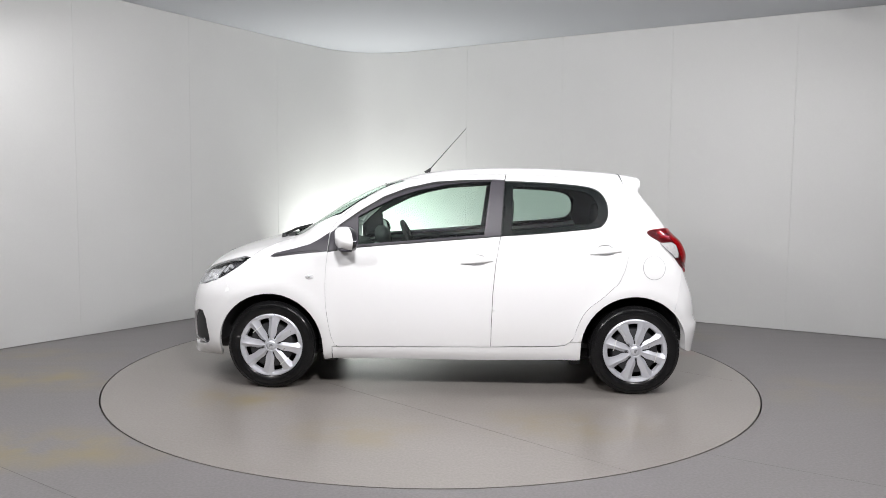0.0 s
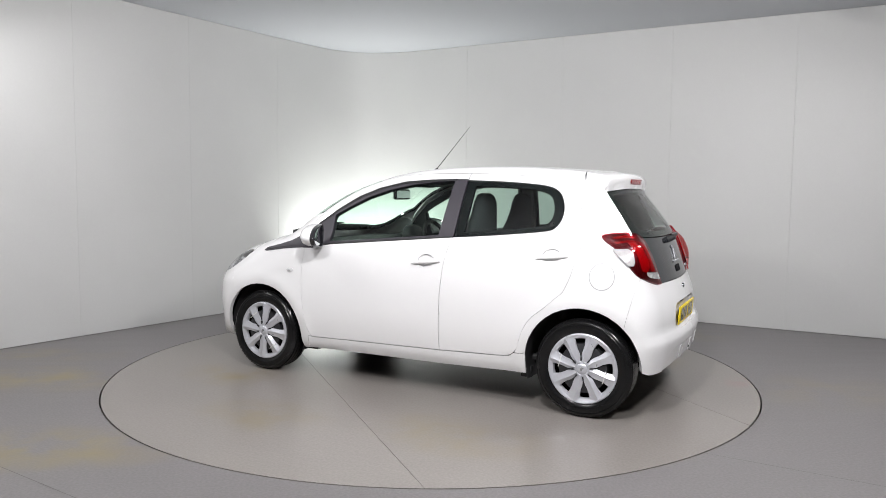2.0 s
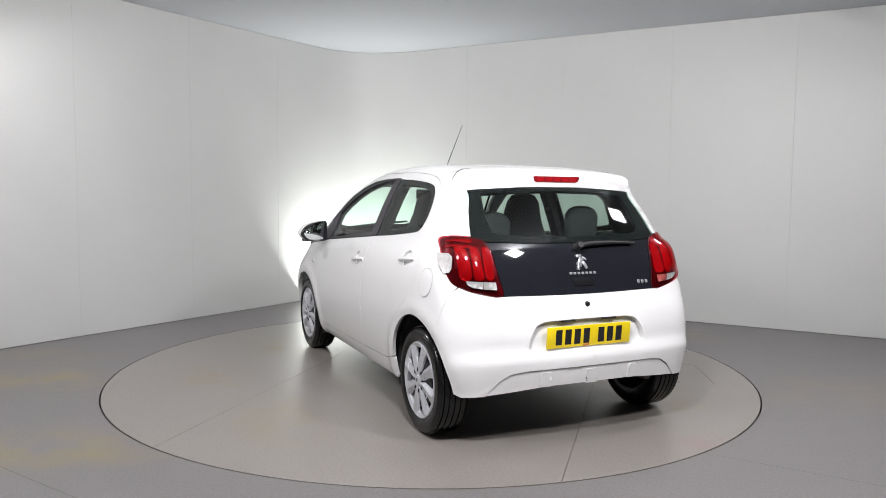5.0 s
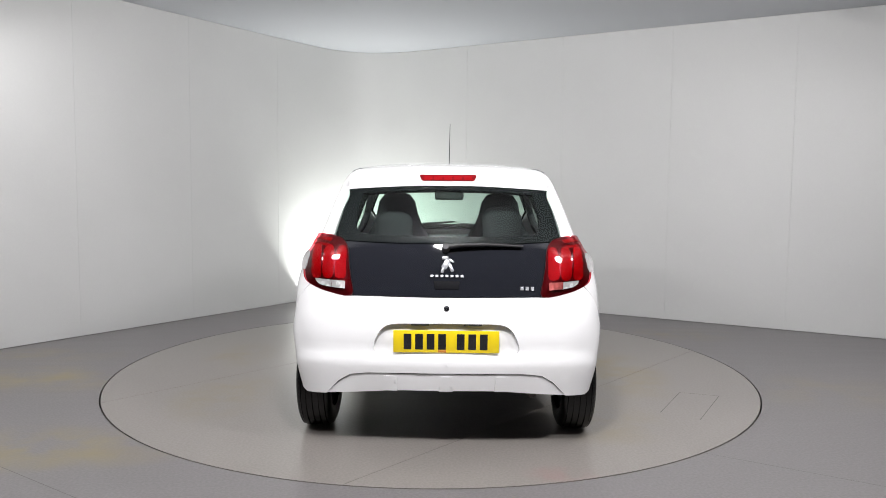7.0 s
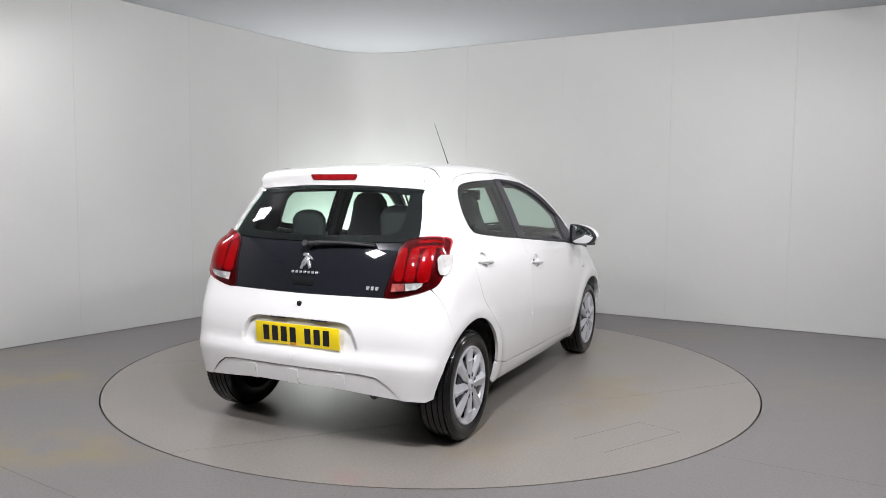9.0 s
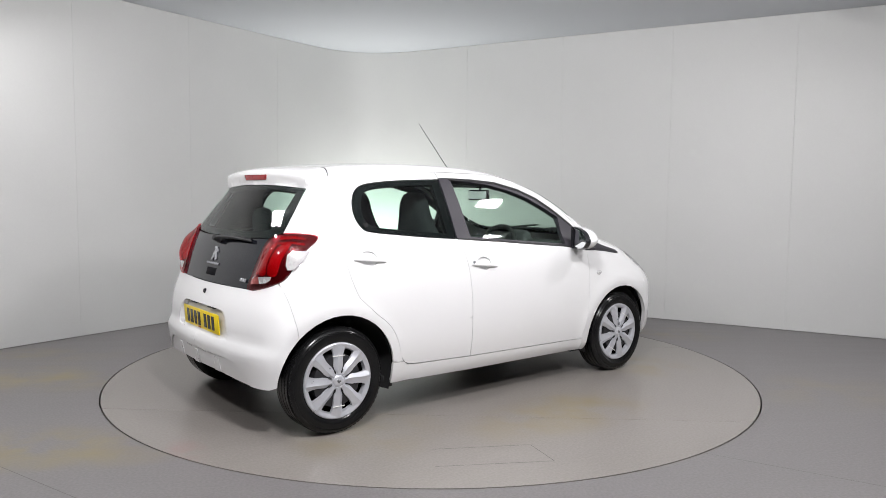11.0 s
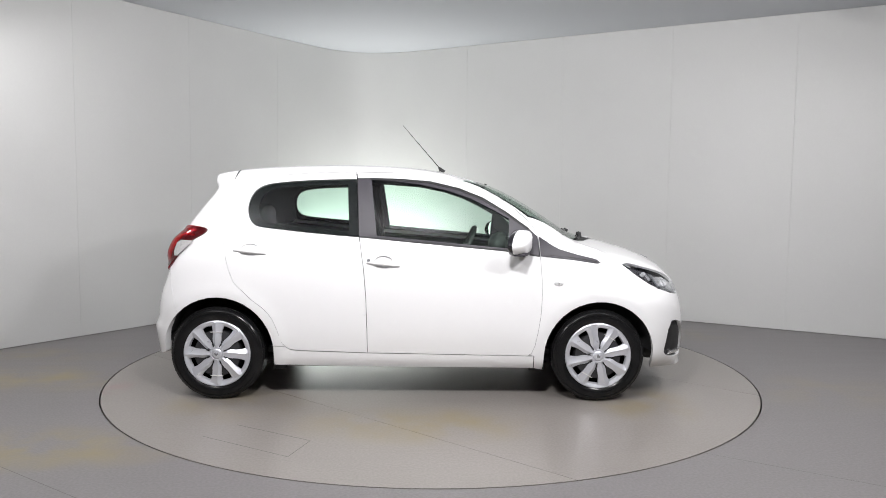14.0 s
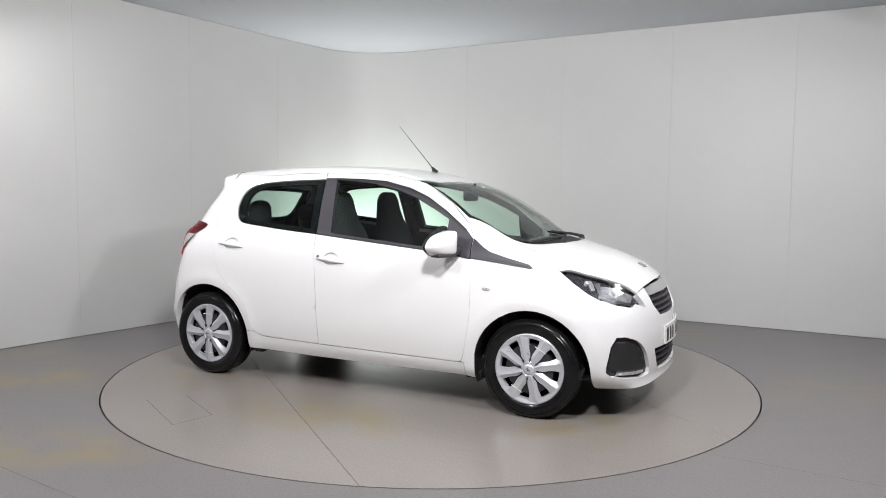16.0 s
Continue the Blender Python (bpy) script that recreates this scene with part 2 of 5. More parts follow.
def wall_plan():
    """The plan line of the curved wall, from far left to far right, and its joints."""
    a, b = CORNER - LEFT_D * T_ARC, CORNER + RIGHT_D * T_ARC
    arc = []
    for i in range(25):
        t = i / 24
        q = a * (1 - t) ** 2 + CORNER * 2 * t * (1 - t) + b * t * t
        arc.append(q)
    return a, b, arc


def wall_piece(name, parent, line, z0, z1, thick=0.03, label=""):
    """A sheet of the wall along a plan line, with its thickness behind."""
    n = len(line)
    nor = []
    for i in range(n):
        d = (line[min(i + 1, n - 1)] - line[max(i - 1, 0)]).normalized()
        nor.append(Vector((-d.y, d.x)))
    verts, faces = [], []
    for p, k in zip(line, nor):
        q = p + k * thick
        verts += [(p.x, p.y, z0), (p.x, p.y, z1), (q.x, q.y, z0), (q.x, q.y, z1)]
    for i in range(n - 1):
        a, b = 4 * i, 4 * i + 4
        faces += [(a, b, b + 1, a + 1), (a + 2, a + 3, b + 3, b + 2), (a + 1, b + 1, b + 3, a + 3), (a, a + 2, b + 2, b)]
    e = 4 * (n - 1)
    faces += [(0, 1, 3, 2), (e, e + 2, e + 3, e + 1)]
    ob = mesh_object(name, verts, faces, M["wall"], parent, smooth=n > 2, label=label)
    ob.data.set_sharp_from_angle(angle=radians(40))
    return ob


def build_studio():
    a, b, arc = wall_plan()
    left_end, right_end = LEFT_C - LEFT_D * 10.5, RIGHT_C + RIGHT_D * 7.0
    backing = [left_end, a, *arc[1:-1], b, right_end]
    n = len(backing)
    off = []
    for i in range(n):
        d = (backing[min(i + 1, n - 1)] - backing[max(i - 1, 0)]).normalized()
        off.append(backing[i] + Vector((-d.y, d.x)) * 0.034)
    wall = wall_piece("wall_north", None, off, 0, CEIL + 0.1, 0.12)
    wall.data.materials[0] = M["wall_joint"]
    tagged(wall, "pale grey studio wall of tall flush panels with rounded corner", "wall", kind="structure")
    # panels along the left wall: joints at known offsets from LEFT_C
    def run(c, d, stops):
        for s, e in zip(stops, stops[1:]):
            wall_piece("panel", wall, [c + d * (s + JOINT / 2), c + d * (e - JOINT / 2)], 0.004, CEIL - 0.003)
    la, rb = (a - LEFT_C).dot(LEFT_D), (b - RIGHT_C).dot(RIGHT_D)
    run(LEFT_C, LEFT_D, [-10.5] + [-0.445 - PANEL * k for k in range(8, 0, -1)] + [-0.445, 0.708, 1.847])
    run(RIGHT_C, RIGHT_D, [-2.808, -1.654, -0.5, 0.629] + [0.629 + PANEL * k for k in range(1, 6)] + [7.0])
    wall_piece("panel", wall, [LEFT_C + LEFT_D * 1.8481, a, *arc[1:-1], b, RIGHT_C - RIGHT_D * 2.8091], 0.004, CEIL - 0.003)
    # dark closing walls behind the camera
    back = [right_end, Vector((right_end.x, -7.6)), Vector((left_end.x, -7.6)), left_end]
    for i in range(3):
        w = wall_piece("wall_south" if i == 1 else ("wall_east" if i == 0 else "wall_west"), None, back[i:i + 2], 0, CEIL + 0.1, 0.12)
        tagged(w, "plain pale grey studio wall behind the stage", "wall", kind="structure")
    x0, x1, y0, y1 = left_end.x - 0.3, right_end.x + 0.3, -7.8, 4.4
    # the floor, one sheet with a round opening for the turntable
    n = 128
    ring = [(math.cos(2 * math.pi * i / n), math.sin(2 * math.pi * i / n)) for i in range(n)]
    def to_box(c, s):
        k = min((x1 if c > 0 else x0) / c if abs(c) > 1e-6 else 1e9, (y1 if s > 0 else y0) / s if abs(s) > 1e-6 else 1e9)
        return (c * k, s * k, 0)
    r_in = R_TABLE + 0.005
    verts = [(r_in * c, r_in * s, 0) for c, s in ring] + [(3.2 * c, 3.2 * s, 0) for c, s in ring] + [to_box(c, s) for c, s in ring] + [(r_in * c, r_in * s, -0.15) for c, s in ring]
    corners = [(x1, y1), (x0, y1), (x0, y0), (x1, y0)]
    faces = []
    for i in range(n):
        j = (i + 1) % n
        faces += [(i, n + i, n + j, j), (n + i, 2 * n + i, 2 * n + j, n + j), (3 * n + i, i, j, 3 * n + j)]
        p, q = verts[2 * n + i], verts[2 * n + j]
        if abs(p[0] - q[0]) > 1e-4 and abs(p[1] - q[1]) > 1e-4:
            cx, cy = min(corners, key=lambda c: (c[0] - p[0]) ** 2 + (c[1] - p[1]) ** 2)
            verts.append((cx, cy, 0))
            faces.append((2 * n + i, len(verts) - 1, 2 * n + j))
    f = mesh_object("floor", verts, faces, M["floor"], smooth=False)
    tagged(f, "worn grey coated studio floor with yellowish tyre stains", "floor", kind="structure")
    pit = mesh_object("floor", [(2.4 * c, 2.4 * s, -0.14) for c, s in ring], [tuple(range(n))], M["joint"], smooth=False)
    pit.name = "turntable_pit"
    tagged(pit, "dark bottom of the turntable pit", "floor", kind="structure")
    # fine joints in the floor sheet
    for p, q in FLOOR_JOINTS:
        d = (Vector(q) - Vector(p))
        s = Vector((-d.y, d.x)).normalized() * 0.0018
        P, Q = Vector(p), Vector(q)
        mesh_object("joint", [(*(P + s), 0.0012), (*(Q + s), 0.0012), (*(Q - s), 0.0012), (*(P - s), 0.0012)], [(0, 1, 2, 3)], M["floor_line"], f, smooth=False)
    c = mesh_object("ceiling", [(x0, y0, CEIL), (x1, y0, CEIL), (x1, y1, CEIL), (x0, y1, CEIL), (x0, y0, CEIL + 0.1), (x1, y0, CEIL + 0.1), (x1, y1, CEIL + 0.1), (x0, y1, CEIL + 0.1)],
                    [(0, 1, 2, 3), (4, 7, 6, 5), (0, 4, 5, 1), (1, 5, 6, 2), (2, 6, 7, 3), (3, 7, 4, 0)], M["ceiling"], smooth=False)
    tagged(c, "smooth pale grey studio ceiling", "ceiling", kind="structure")
    # housings of the light panels
    for eye, target, size, power in LIGHT_PANELS:
        lamp = new("light_panel")
        lamp.matrix_basis = look(eye, target, 45)
        tagged(lamp, "square white-framed light panel hung under the ceiling", "lamp", group="light panels")
        part("housing", box(size + 0.05, size + 0.05, 0.03, 0.006, 1, Matrix.Translation((0, 0, 0.02))), M["plate_white"], lamp)
        up = CEIL - eye[2]
        if up > 0.03:
            part("hanger", tube([(0, 0, 0.03), look(eye, target, 45).inverted() @ Vector((eye[0], eye[1], CEIL + 0.01))], 0.012, 8), M["black"], lamp)


def build_flood_light():
    """A small flood lamp on a low bracket that washes the rounded corner from the floor."""
    x, y, z = FLOOD_AT
    lamp = new("flood_light")
    lamp.matrix_basis = Matrix.Translation((x, y, 0))
    tagged(lamp, "small grey flood light on a low floor bracket", "lamp")
    aim = Matrix.Translation((-x, -y, 0)) @ look(FLOOD_AT, FLOOD_AIM)
    housing = part("housing", box(0.24, 0.18, 0.05, 0.012, 2, aim @ Matrix.Translation((0, 0, 0.035)), taper=(0.86, 0.80)), M["rim"], lamp)
    for k in range(7):
        part("cooling_fin", box(0.004, 0.13, 0.022, 0.001, 1, aim @ Matrix.Translation((-0.075 + 0.025 * k, 0, 0.070))), M["rim"], housing)
    for s in (1, -1):
        part("bracket_arm", tube([aim @ Vector((s * 0.128, 0, 0.03)), (s * 0.128, -0.03, 0.012)], 0.009, 8), M["silver"], lamp)
        part("foot", box(0.030, 0.20, 0.016, 0.004, 1, Matrix.Translation((s * 0.128, -0.02, 0.009))), M["black"], lamp)


M["floor_line"] = material("floor_joint", (0.13, 0.125, 0.12), 0.7, vary=0.1, bump=0)
build_flood_light()
FLOOR_JOINTS = [((-2.6, -1.59), (-1.3, -2.455)), ((1.364, -1.777), (2.3, -2.36))]
build_studio()

# ---------------------------------------------------------------- the turntable
turntable = new("turntable")
tagged(turntable, "round grey turntable flush with the studio floor", "turntable")
SEAM_DIR, SEAM_AT = Vector((0.655, 0.756)), (-1.177, 0.826)   # two straight joints across the deck
HATCH = [(-0.63, -1.62), (-0.70, -1.85), (-1.20, -1.56), (-1.07, -1.37)]


def clipped(pts, nor, c):
    """The part of a convex outline on the side nor * p >= c."""
    out = []
    for i in range(len(pts)):
        v, w = Vector(pts[i]), Vector(pts[(i + 1) % len(pts)])
        a, b = v.dot(nor) - c, w.dot(nor) - c
        if a >= 0:
            out.append(tuple(v))
        if (a >= 0) != (b >= 0):
            out.append(tuple(v + (w - v) * (a / (a - b))))
    return out


def build_turntable():
    n, r, g = 160, R_TABLE - 0.005, 0.0012
    ring = [(r * math.cos(2 * math.pi * i / n), r * math.sin(2 * math.pi * i / n)) for i in range(n)]
    lo, hi = SEAM_AT
    for outline in (clipped(ring, SEAM_DIR, hi + g), clipped(clipped(ring, SEAM_DIR, lo + g), -SEAM_DIR, -hi + g), clipped(ring, -SEAM_DIR, -lo + g)):
        part("deck_plate", prism(outline, -0.05, 0.0), M["table"], turntable, smooth=False)
    for i in range(4):
        if i == 2:
            continue
        a, b = Vector(HATCH[i]), Vector(HATCH[(i + 1) % 4])
        d = (b - a).normalized()
        s = Vector((-d.y, d.x)) * 0.002
        mesh_object("hatch_joint", [(*(a + s), 0.0012), (*(b + s), 0.0012), (*(b - s), 0.0012), (*(a - s), 0.0012)], [(0, 1, 2, 3)], M["floor_line"], turntable, smooth=False, label="thin dark hatch joint")


build_turntable()

# ---------------------------------------------------------------- the car's shape
# x forward, y to its left, z up; origin on the ground midway between the axles
def smooth_curve(pts, n=8, closed=False):
    """Catmull-Rom through the points."""
    p = np.array(pts, float); m = len(p); out = []
    for i in range(m if closed else m - 1):
        if closed: a, b, c, d = p[i - 1], p[i], p[(i + 1) % m], p[(i + 2) % m]
        else: a, b, c, d = p[max(i - 1, 0)], p[i], p[i + 1], p[min(i + 2, m - 1)]
        for k in range(n):
            t = k / n
            out.append(.5 * (2 * b + (c - a) * t + (2 * a - 5 * b + 4 * c - d) * t * t + (3 * b - a - 3 * c + d) * t ** 3))
    if not closed: out.append(p[-1])
    return np.array(out)

PROFILE = [(1.80, .17), (1.845, .24), (1.858, .36), (1.858, .48), (1.84, .60), (1.80, .70), (1.74, .775), (1.66, .835), (1.53, .895), (1.40, .935), (1.25, .975),
           (1.08, 1.020), (.90, 1.132), (.75, 1.225), (.59, 1.307), (.42, 1.368), (.22, 1.421), (0, 1.451), (-.3, 1.465), (-.62, 1.463), (-.93, 1.447), (-1.13, 1.430), (-1.235, 1.414), (-1.268, 1.402), (-1.276, 1.380),
           (-1.270, 1.345), (-1.264, 1.320), (-1.35, 1.215), (-1.42, 1.116), (-1.472, 1.03), (-1.518, .92), (-1.548, .82), (-1.573, .74), (-1.602, .66), (-1.622, .57), (-1.628, .50), (-1.650, .462), (-1.652, .42), (-1.632, .30), (-1.60, .20), (-1.3, .17), (0, .17), (1.3, .17)]
prof = smooth_curve(PROFILE, 6, True)
GX, GZ = np.arange(-2.0, 2.2, .01), np.arange(0.0, 1.7, .01)
def polygon_sdf(px, pz, poly):
    best = np.full(px.shape, 1e9); inside = np.zeros(px.shape, bool)
    for (ax, az), (bx, bz) in zip(poly, np.roll(poly, -1, 0)):
        ex, ez = bx - ax, bz - az; wx, wz = px - ax, pz - az
        t = np.clip((wx * ex + wz * ez) / (ex * ex + ez * ez + 1e-12), 0, 1)
        best = np.minimum(best, (wx - ex * t) ** 2 + (wz - ez * t) ** 2)
        if az != bz: inside ^= ((az > pz) != (bz > pz)) & (px < ex * (pz - az) / ez + ax)
    return np.where(inside, -1, 1) * np.sqrt(best)
SDF = polygon_sdf(*np.meshgrid(GX, GZ, indexing="ij"), prof)
def profile_distance(x, z):
    u = np.clip((x - GX[0]) / .01, 0, len(GX) - 1.001); w = np.clip((z - GZ[0]) / .01, 0, len(GZ) - 1.001)
    i, j = u.astype(int), w.astype(int); u, w = u - i, w - j
    return (SDF[i, j] * (1 - u) + SDF[i + 1, j] * u) * (1 - w) + (SDF[i, j + 1] * (1 - u) + SDF[i + 1, j + 1] * u) * w
HALF = smooth_curve([(0, .70), (.18, .745), (.28, .772), (.42, .795), (.58, .803), (.72, .800), (.82, .790), (.90, .772), (.96, .745), (1.01, .712), (1.06, .690), (1.2, .634), (1.3, .588), (1.4, .535), (1.5, .475), (1.7, .35)], 10)
NOSE = smooth_curve([(-.5, 0), (0, 0), (.3, .05), (.9, .13), (1.3, .27), (1.8, .345), (2.2, .345)], 8)
TAIL = smooth_curve([(-2, .15), (-1.65, .15), (-1.5, .13), (-1.3, .12), (-1.1, .05), (-.8, 0), (0, 0)], 8)
def ramp(v, a, b):
    t = np.clip((v - a) / (b - a), 0, 1); return t * t * (3 - 2 * t)
def half_width(x, z):
    w = np.interp(z, HALF[:, 0], HALF[:, 1])
    hi = ramp(z, .6, .85)
    s = 1.22 - .42 * hi
    w = w - .13 * (np.clip(x - s, 0, 2) / .62) ** 2 * (1 - .45 * hi)
    lo = ramp(-z, -1.2, -.75)
    w = w - (.11 - .03 * lo) * (np.clip(-1.05 - .12 * lo - x, 0, 2) / .5) ** 2
    for cx in (1.17, -1.17):
        r = np.hypot(x - cx, z - .286)
        w = w + .010 * np.exp(-((r - .385) / .045) ** 2)
    return w
def body_f(x, y, z):
    ay = np.abs(y); y2 = np.minimum(y * y, .8)
    xs = x + np.interp(x, NOSE[:, 0], NOSE[:, 1]) * y2 - np.interp(x, TAIL[:, 0], TAIL[:, 1]) * y2
    xs = xs - .07 * y2 * ramp(z, .98, 1.28) * ramp(-x, .95, 1.25)
    a = profile_distance(xs, z + .09 * y2 * ramp(z, .6, .9))
    b = ay - half_width(x, z)
    k = .09 + .10 * ramp(x, 1.1, 1.6) + .07 * ramp(-x, 1.3, 1.6) * (1 - ramp(z, .95, 1.2)) - .045 * ramp(-x, .95, 1.15) * ramp(z, 1.0, 1.2)
    h = np.clip(.5 + .5 * (a - b) / k, 0, 1)
    return b * (1 - h) + a * h + k * h * (1 - h)
def hit(o, d, s0, s1, steps=90):
    """First crossing along the rays o + s d."""
    o, d = np.broadcast_arrays(np.asarray(o, float), np.asarray(d, float)); n = len(o)
    f = lambda s: body_f(*(o + s[:, None] * d).T)
    lo, hi = np.full(n, s0, float), np.full(n, s1, float); found = np.zeros(n, bool); prev = np.full(n, s0, float)
    for s in np.linspace(s0, s1, steps)[1:]:
        c = np.full(n, s); g = (f(c) < 0) & ~found
        lo[g], hi[g] = prev[g], s; found |= g; prev = c
    for _ in range(26):
        m = (lo + hi) / 2; g = f(m) < 0; hi = np.where(g, m, hi); lo = np.where(g, lo, m)
    return o + hi[:, None] * d, found


def surface_normal(q):
    e, (x, y, z) = 0.004, q.T
    g = np.stack([body_f(x + e, y, z) - body_f(x - e, y, z), body_f(x, y + e, z) - body_f(x, y - e, z), body_f(x, y, z + e) - body_f(x, y, z - e)], 1)
    return g / (np.linalg.norm(g, axis=1)[:, None] + 1e-9)


R2 = math.sqrt(0.5)
VIEWS = {"side": ((0, 1, 0), (1, 0, 0), (0, 0, 1)), "top": ((0, 0, 1), (1, 0, 0), (0, 1, 0)), "front": ((1, 0, 0), (0, 1, 0), (0, 0, 1)),
         "rear": ((-1, 0, 0), (0, 1, 0), (0, 0, 1)), "front_corner": ((R2, R2, 0), (-R2, R2, 0), (0, 0, 1)), "rear_corner": ((-R2, R2, 0), (R2, R2, 0), (0, 0, 1)), "rear_top": ((-R2, 0, R2), (0, 1, 0), (R2, 0, R2))}
VIEWS = {k: tuple(np.array(a, float) for a in v) for k, v in VIEWS.items()}


def lift(view, pts):
    """Points given in a view's two axes, laid on the car's surface."""
    d, u, v = VIEWS[view]
    p = np.array(pts, float)
    if p.shape[1] == 3:
        p = np.stack([p @ u, p @ v], 1)
    o = p[:, :1] * u + p[:, 1:] * v + 2.4 * d
    q, ok = hit(o, np.broadcast_to(-d, o.shape), 0.2, 2.4, 110)
    return q


def dense(p, step):
    out = []
    for a, b in zip(p, np.roll(p, -1, 0)):
        n = max(1, int(math.ceil(np.linalg.norm(b - a) / step)))
        out += [a + (b - a) * k / n for k in range(n)]
    return np.array(out)


def inside(pts, poly):
    x, y = pts[:, 0], pts[:, 1]
    r = np.zeros(len(pts), bool)
    for (ax, ay), (bx, by) in zip(poly, np.roll(poly, -1, 0)):
        if ay != by:
            r ^= ((ay > y) != (by > y)) & (x < (bx - ax) * (y - ay) / (by - ay) + ax)
    return r


def near(pts, poly, closed=True):
    best = np.full(len(pts), 1e9)
    for a, b in zip(poly, np.roll(poly, -1, 0)) if closed else zip(poly[:-1], poly[1:]):
        e = b - a
        t = np.clip(((pts - a) @ e) / (e @ e + 1e-12), 0, 1)
        best = np.minimum(best, np.linalg.norm(pts - a - t[:, None] * e, axis=1))
    return best


def inset(p, amount):
    """Moves a closed outline inwards; amount may differ from point to point."""
    area = np.sum(p[:, 0] * np.roll(p[:, 1], -1) - np.roll(p[:, 0], -1) * p[:, 1])
    e = np.roll(p, -1, 0) - np.roll(p, 1, 0)
    n = np.stack([-e[:, 1], e[:, 0]], 1) / (np.linalg.norm(e, axis=1)[:, None] + 1e-9) * (1 if area > 0 else -1)
    return p + n * np.broadcast_to(amount, len(p))[:, None]


def outline2(view, pts, curve=False):
    d, u, v = VIEWS[view]
    p = np.array(pts, float)
    if p.shape[1] == 3:
        p = np.stack([p @ u, p @ v], 1)
    return smooth_curve(p, 4, True) if curve else p


def panel(name, view, outline, mat, parent, holes=(), gap=0.0015, keep=(), offset=0.0, depth=0.014, step=0.028, sides=(1, -1), curve=False, label="", whole=False, bulge=None):
    """Pieces of the car's skin inside an outline, with turned-in edges; one for each side, or whole: the outline and its mirror image in one piece.
    keep: lines along which the edge stays without a gap."""
    from_d, u, v = VIEWS[view]
    p = outline2(view, outline, curve)
    if whole:      # half outline from the centre line out and back to it
        m = p.copy()
        m[:, 1 if view == "top" else 0] *= -1
        p = np.concatenate([p, m[::-1]])
        keepit = np.ones(len(p), bool)
        for i in range(1, len(p)):
            keepit[i] = np.linalg.norm(p[i] - p[i - 1]) > 1e-5
        keepit[0] = np.linalg.norm(p[0] - p[-1]) > 1e-5
        p = p[keepit]
    p = dense(p, 0.016)
    amount = np.full(len(p), gap)
    for k in keep:
        amount[near(p, outline2(view, k), False) < 0.012] = 0.0
    p = inset(p, amount)
    loops = [p] + [dense(outline2(view, h, curve), 0.012) for h in holes]
    lo, hi = p.min(0), p.max(0)
    gx, gy = np.meshgrid(np.arange(lo[0] + step / 2, hi[0], step), np.arange(lo[1] + step / 2, hi[1], step), indexing="ij")
    grid = np.stack([gx.ravel(), gy.ravel()], 1)
    ok = inside(grid, p) & (near(grid, p) > step * 0.45)
    for h in loops[1:]:
        ok &= ~inside(grid, h) & (near(grid, h) > step * 0.45)
    pts, edges = [], []
    for lp in loops:
        s = len(pts)
        pts += [Vector(a) for a in lp]
        edges += [(s + i, s + (i + 1) % len(lp)) for i in range(len(lp))]
    pts += [Vector(a) for a in grid[ok]]
    from mathutils.geometry import delaunay_2d_cdt
    v2, e2, f2, *_ = delaunay_2d_cdt(pts, edges, [], 0, 1e-7)
    v2 = np.array([tuple(a) for a in v2])
    f2 = np.array(f2)
    c = v2[f2].mean(1)
    ok = inside(c, p)
    for h in loops[1:]:
        ok &= ~inside(c, h)
    f2 = f2[ok]
    q = lift(view, v2)
    nor = surface_normal(q)
    q = q + nor * offset
    if bulge:      # swells out towards the middle of an outline
        amount, rim_line, reach, lean = bulge
        q = q + (nor * amount + np.array(lean)) * ramp(near(v2, outline2(view, rim_line)), 0.0, reach)[:, None]
    # orient outwards
    a, b, c = q[f2[:, 0]], q[f2[:, 1]], q[f2[:, 2]]
    flip = np.einsum("ij,ij->i", np.cross(b - a, c - a), nor[f2[:, 0]]) < 0
    f2[flip] = f2[flip][:, ::-1]
    count = {}
    for t in f2:
        for i in range(3):
            e = (int(t[i]), int(t[(i + 1) % 3]))
            count[e] = count.get(e, 0) + 1
    rim = [e for e in count if (e[1], e[0]) not in count]
    verts, faces = [tuple(a) for a in q], [tuple(int(i) for i in t) for t in f2]
    ids = {}
    for e in rim:
        for i in e:
            if i not in ids:
                ids[i] = len(verts)
                verts.append(tuple(q[i]))
                verts.append(tuple(q[i] - nor[i] * depth))
    if depth:
        for i, j in rim:
            faces.append((ids[j], ids[i], ids[i] + 1, ids[j] + 1))
    made = []
    for s in (sides if not whole else (1,)):
        vs = verts if s == 1 else [(x, -y, z) for x, y, z in verts]
        fs = faces if s == 1 else [t[::-1] for t in faces]
        ob = mesh_object(name, vs, fs, mat, parent, label=label)
        made.append(ob)
    return made


def arc_points(cx, cz, r, a0, a1, n=14):
    return [(cx + r * math.cos(radians(a0 + (a1 - a0) * i / n)), cz + r * math.sin(radians(a0 + (a1 - a0) * i / n))) for i in range(n + 1)]


# ---------------------------------------------------------------- the car
CX, CY = 0.152, 0.106            # the turntable's axis in the car's plan
car = new("car")
tagged(car, "white five-door small hatchback with dark tailgate and silver wheel covers", "car")
FRONT_AXLE, REAR_AXLE, HUB_Z = 1.17, -1.17, 0.286
ARCH_F, ARCH_R = (1.175, 0.285, 0.340), (-1.160, 0.300, 0.337)

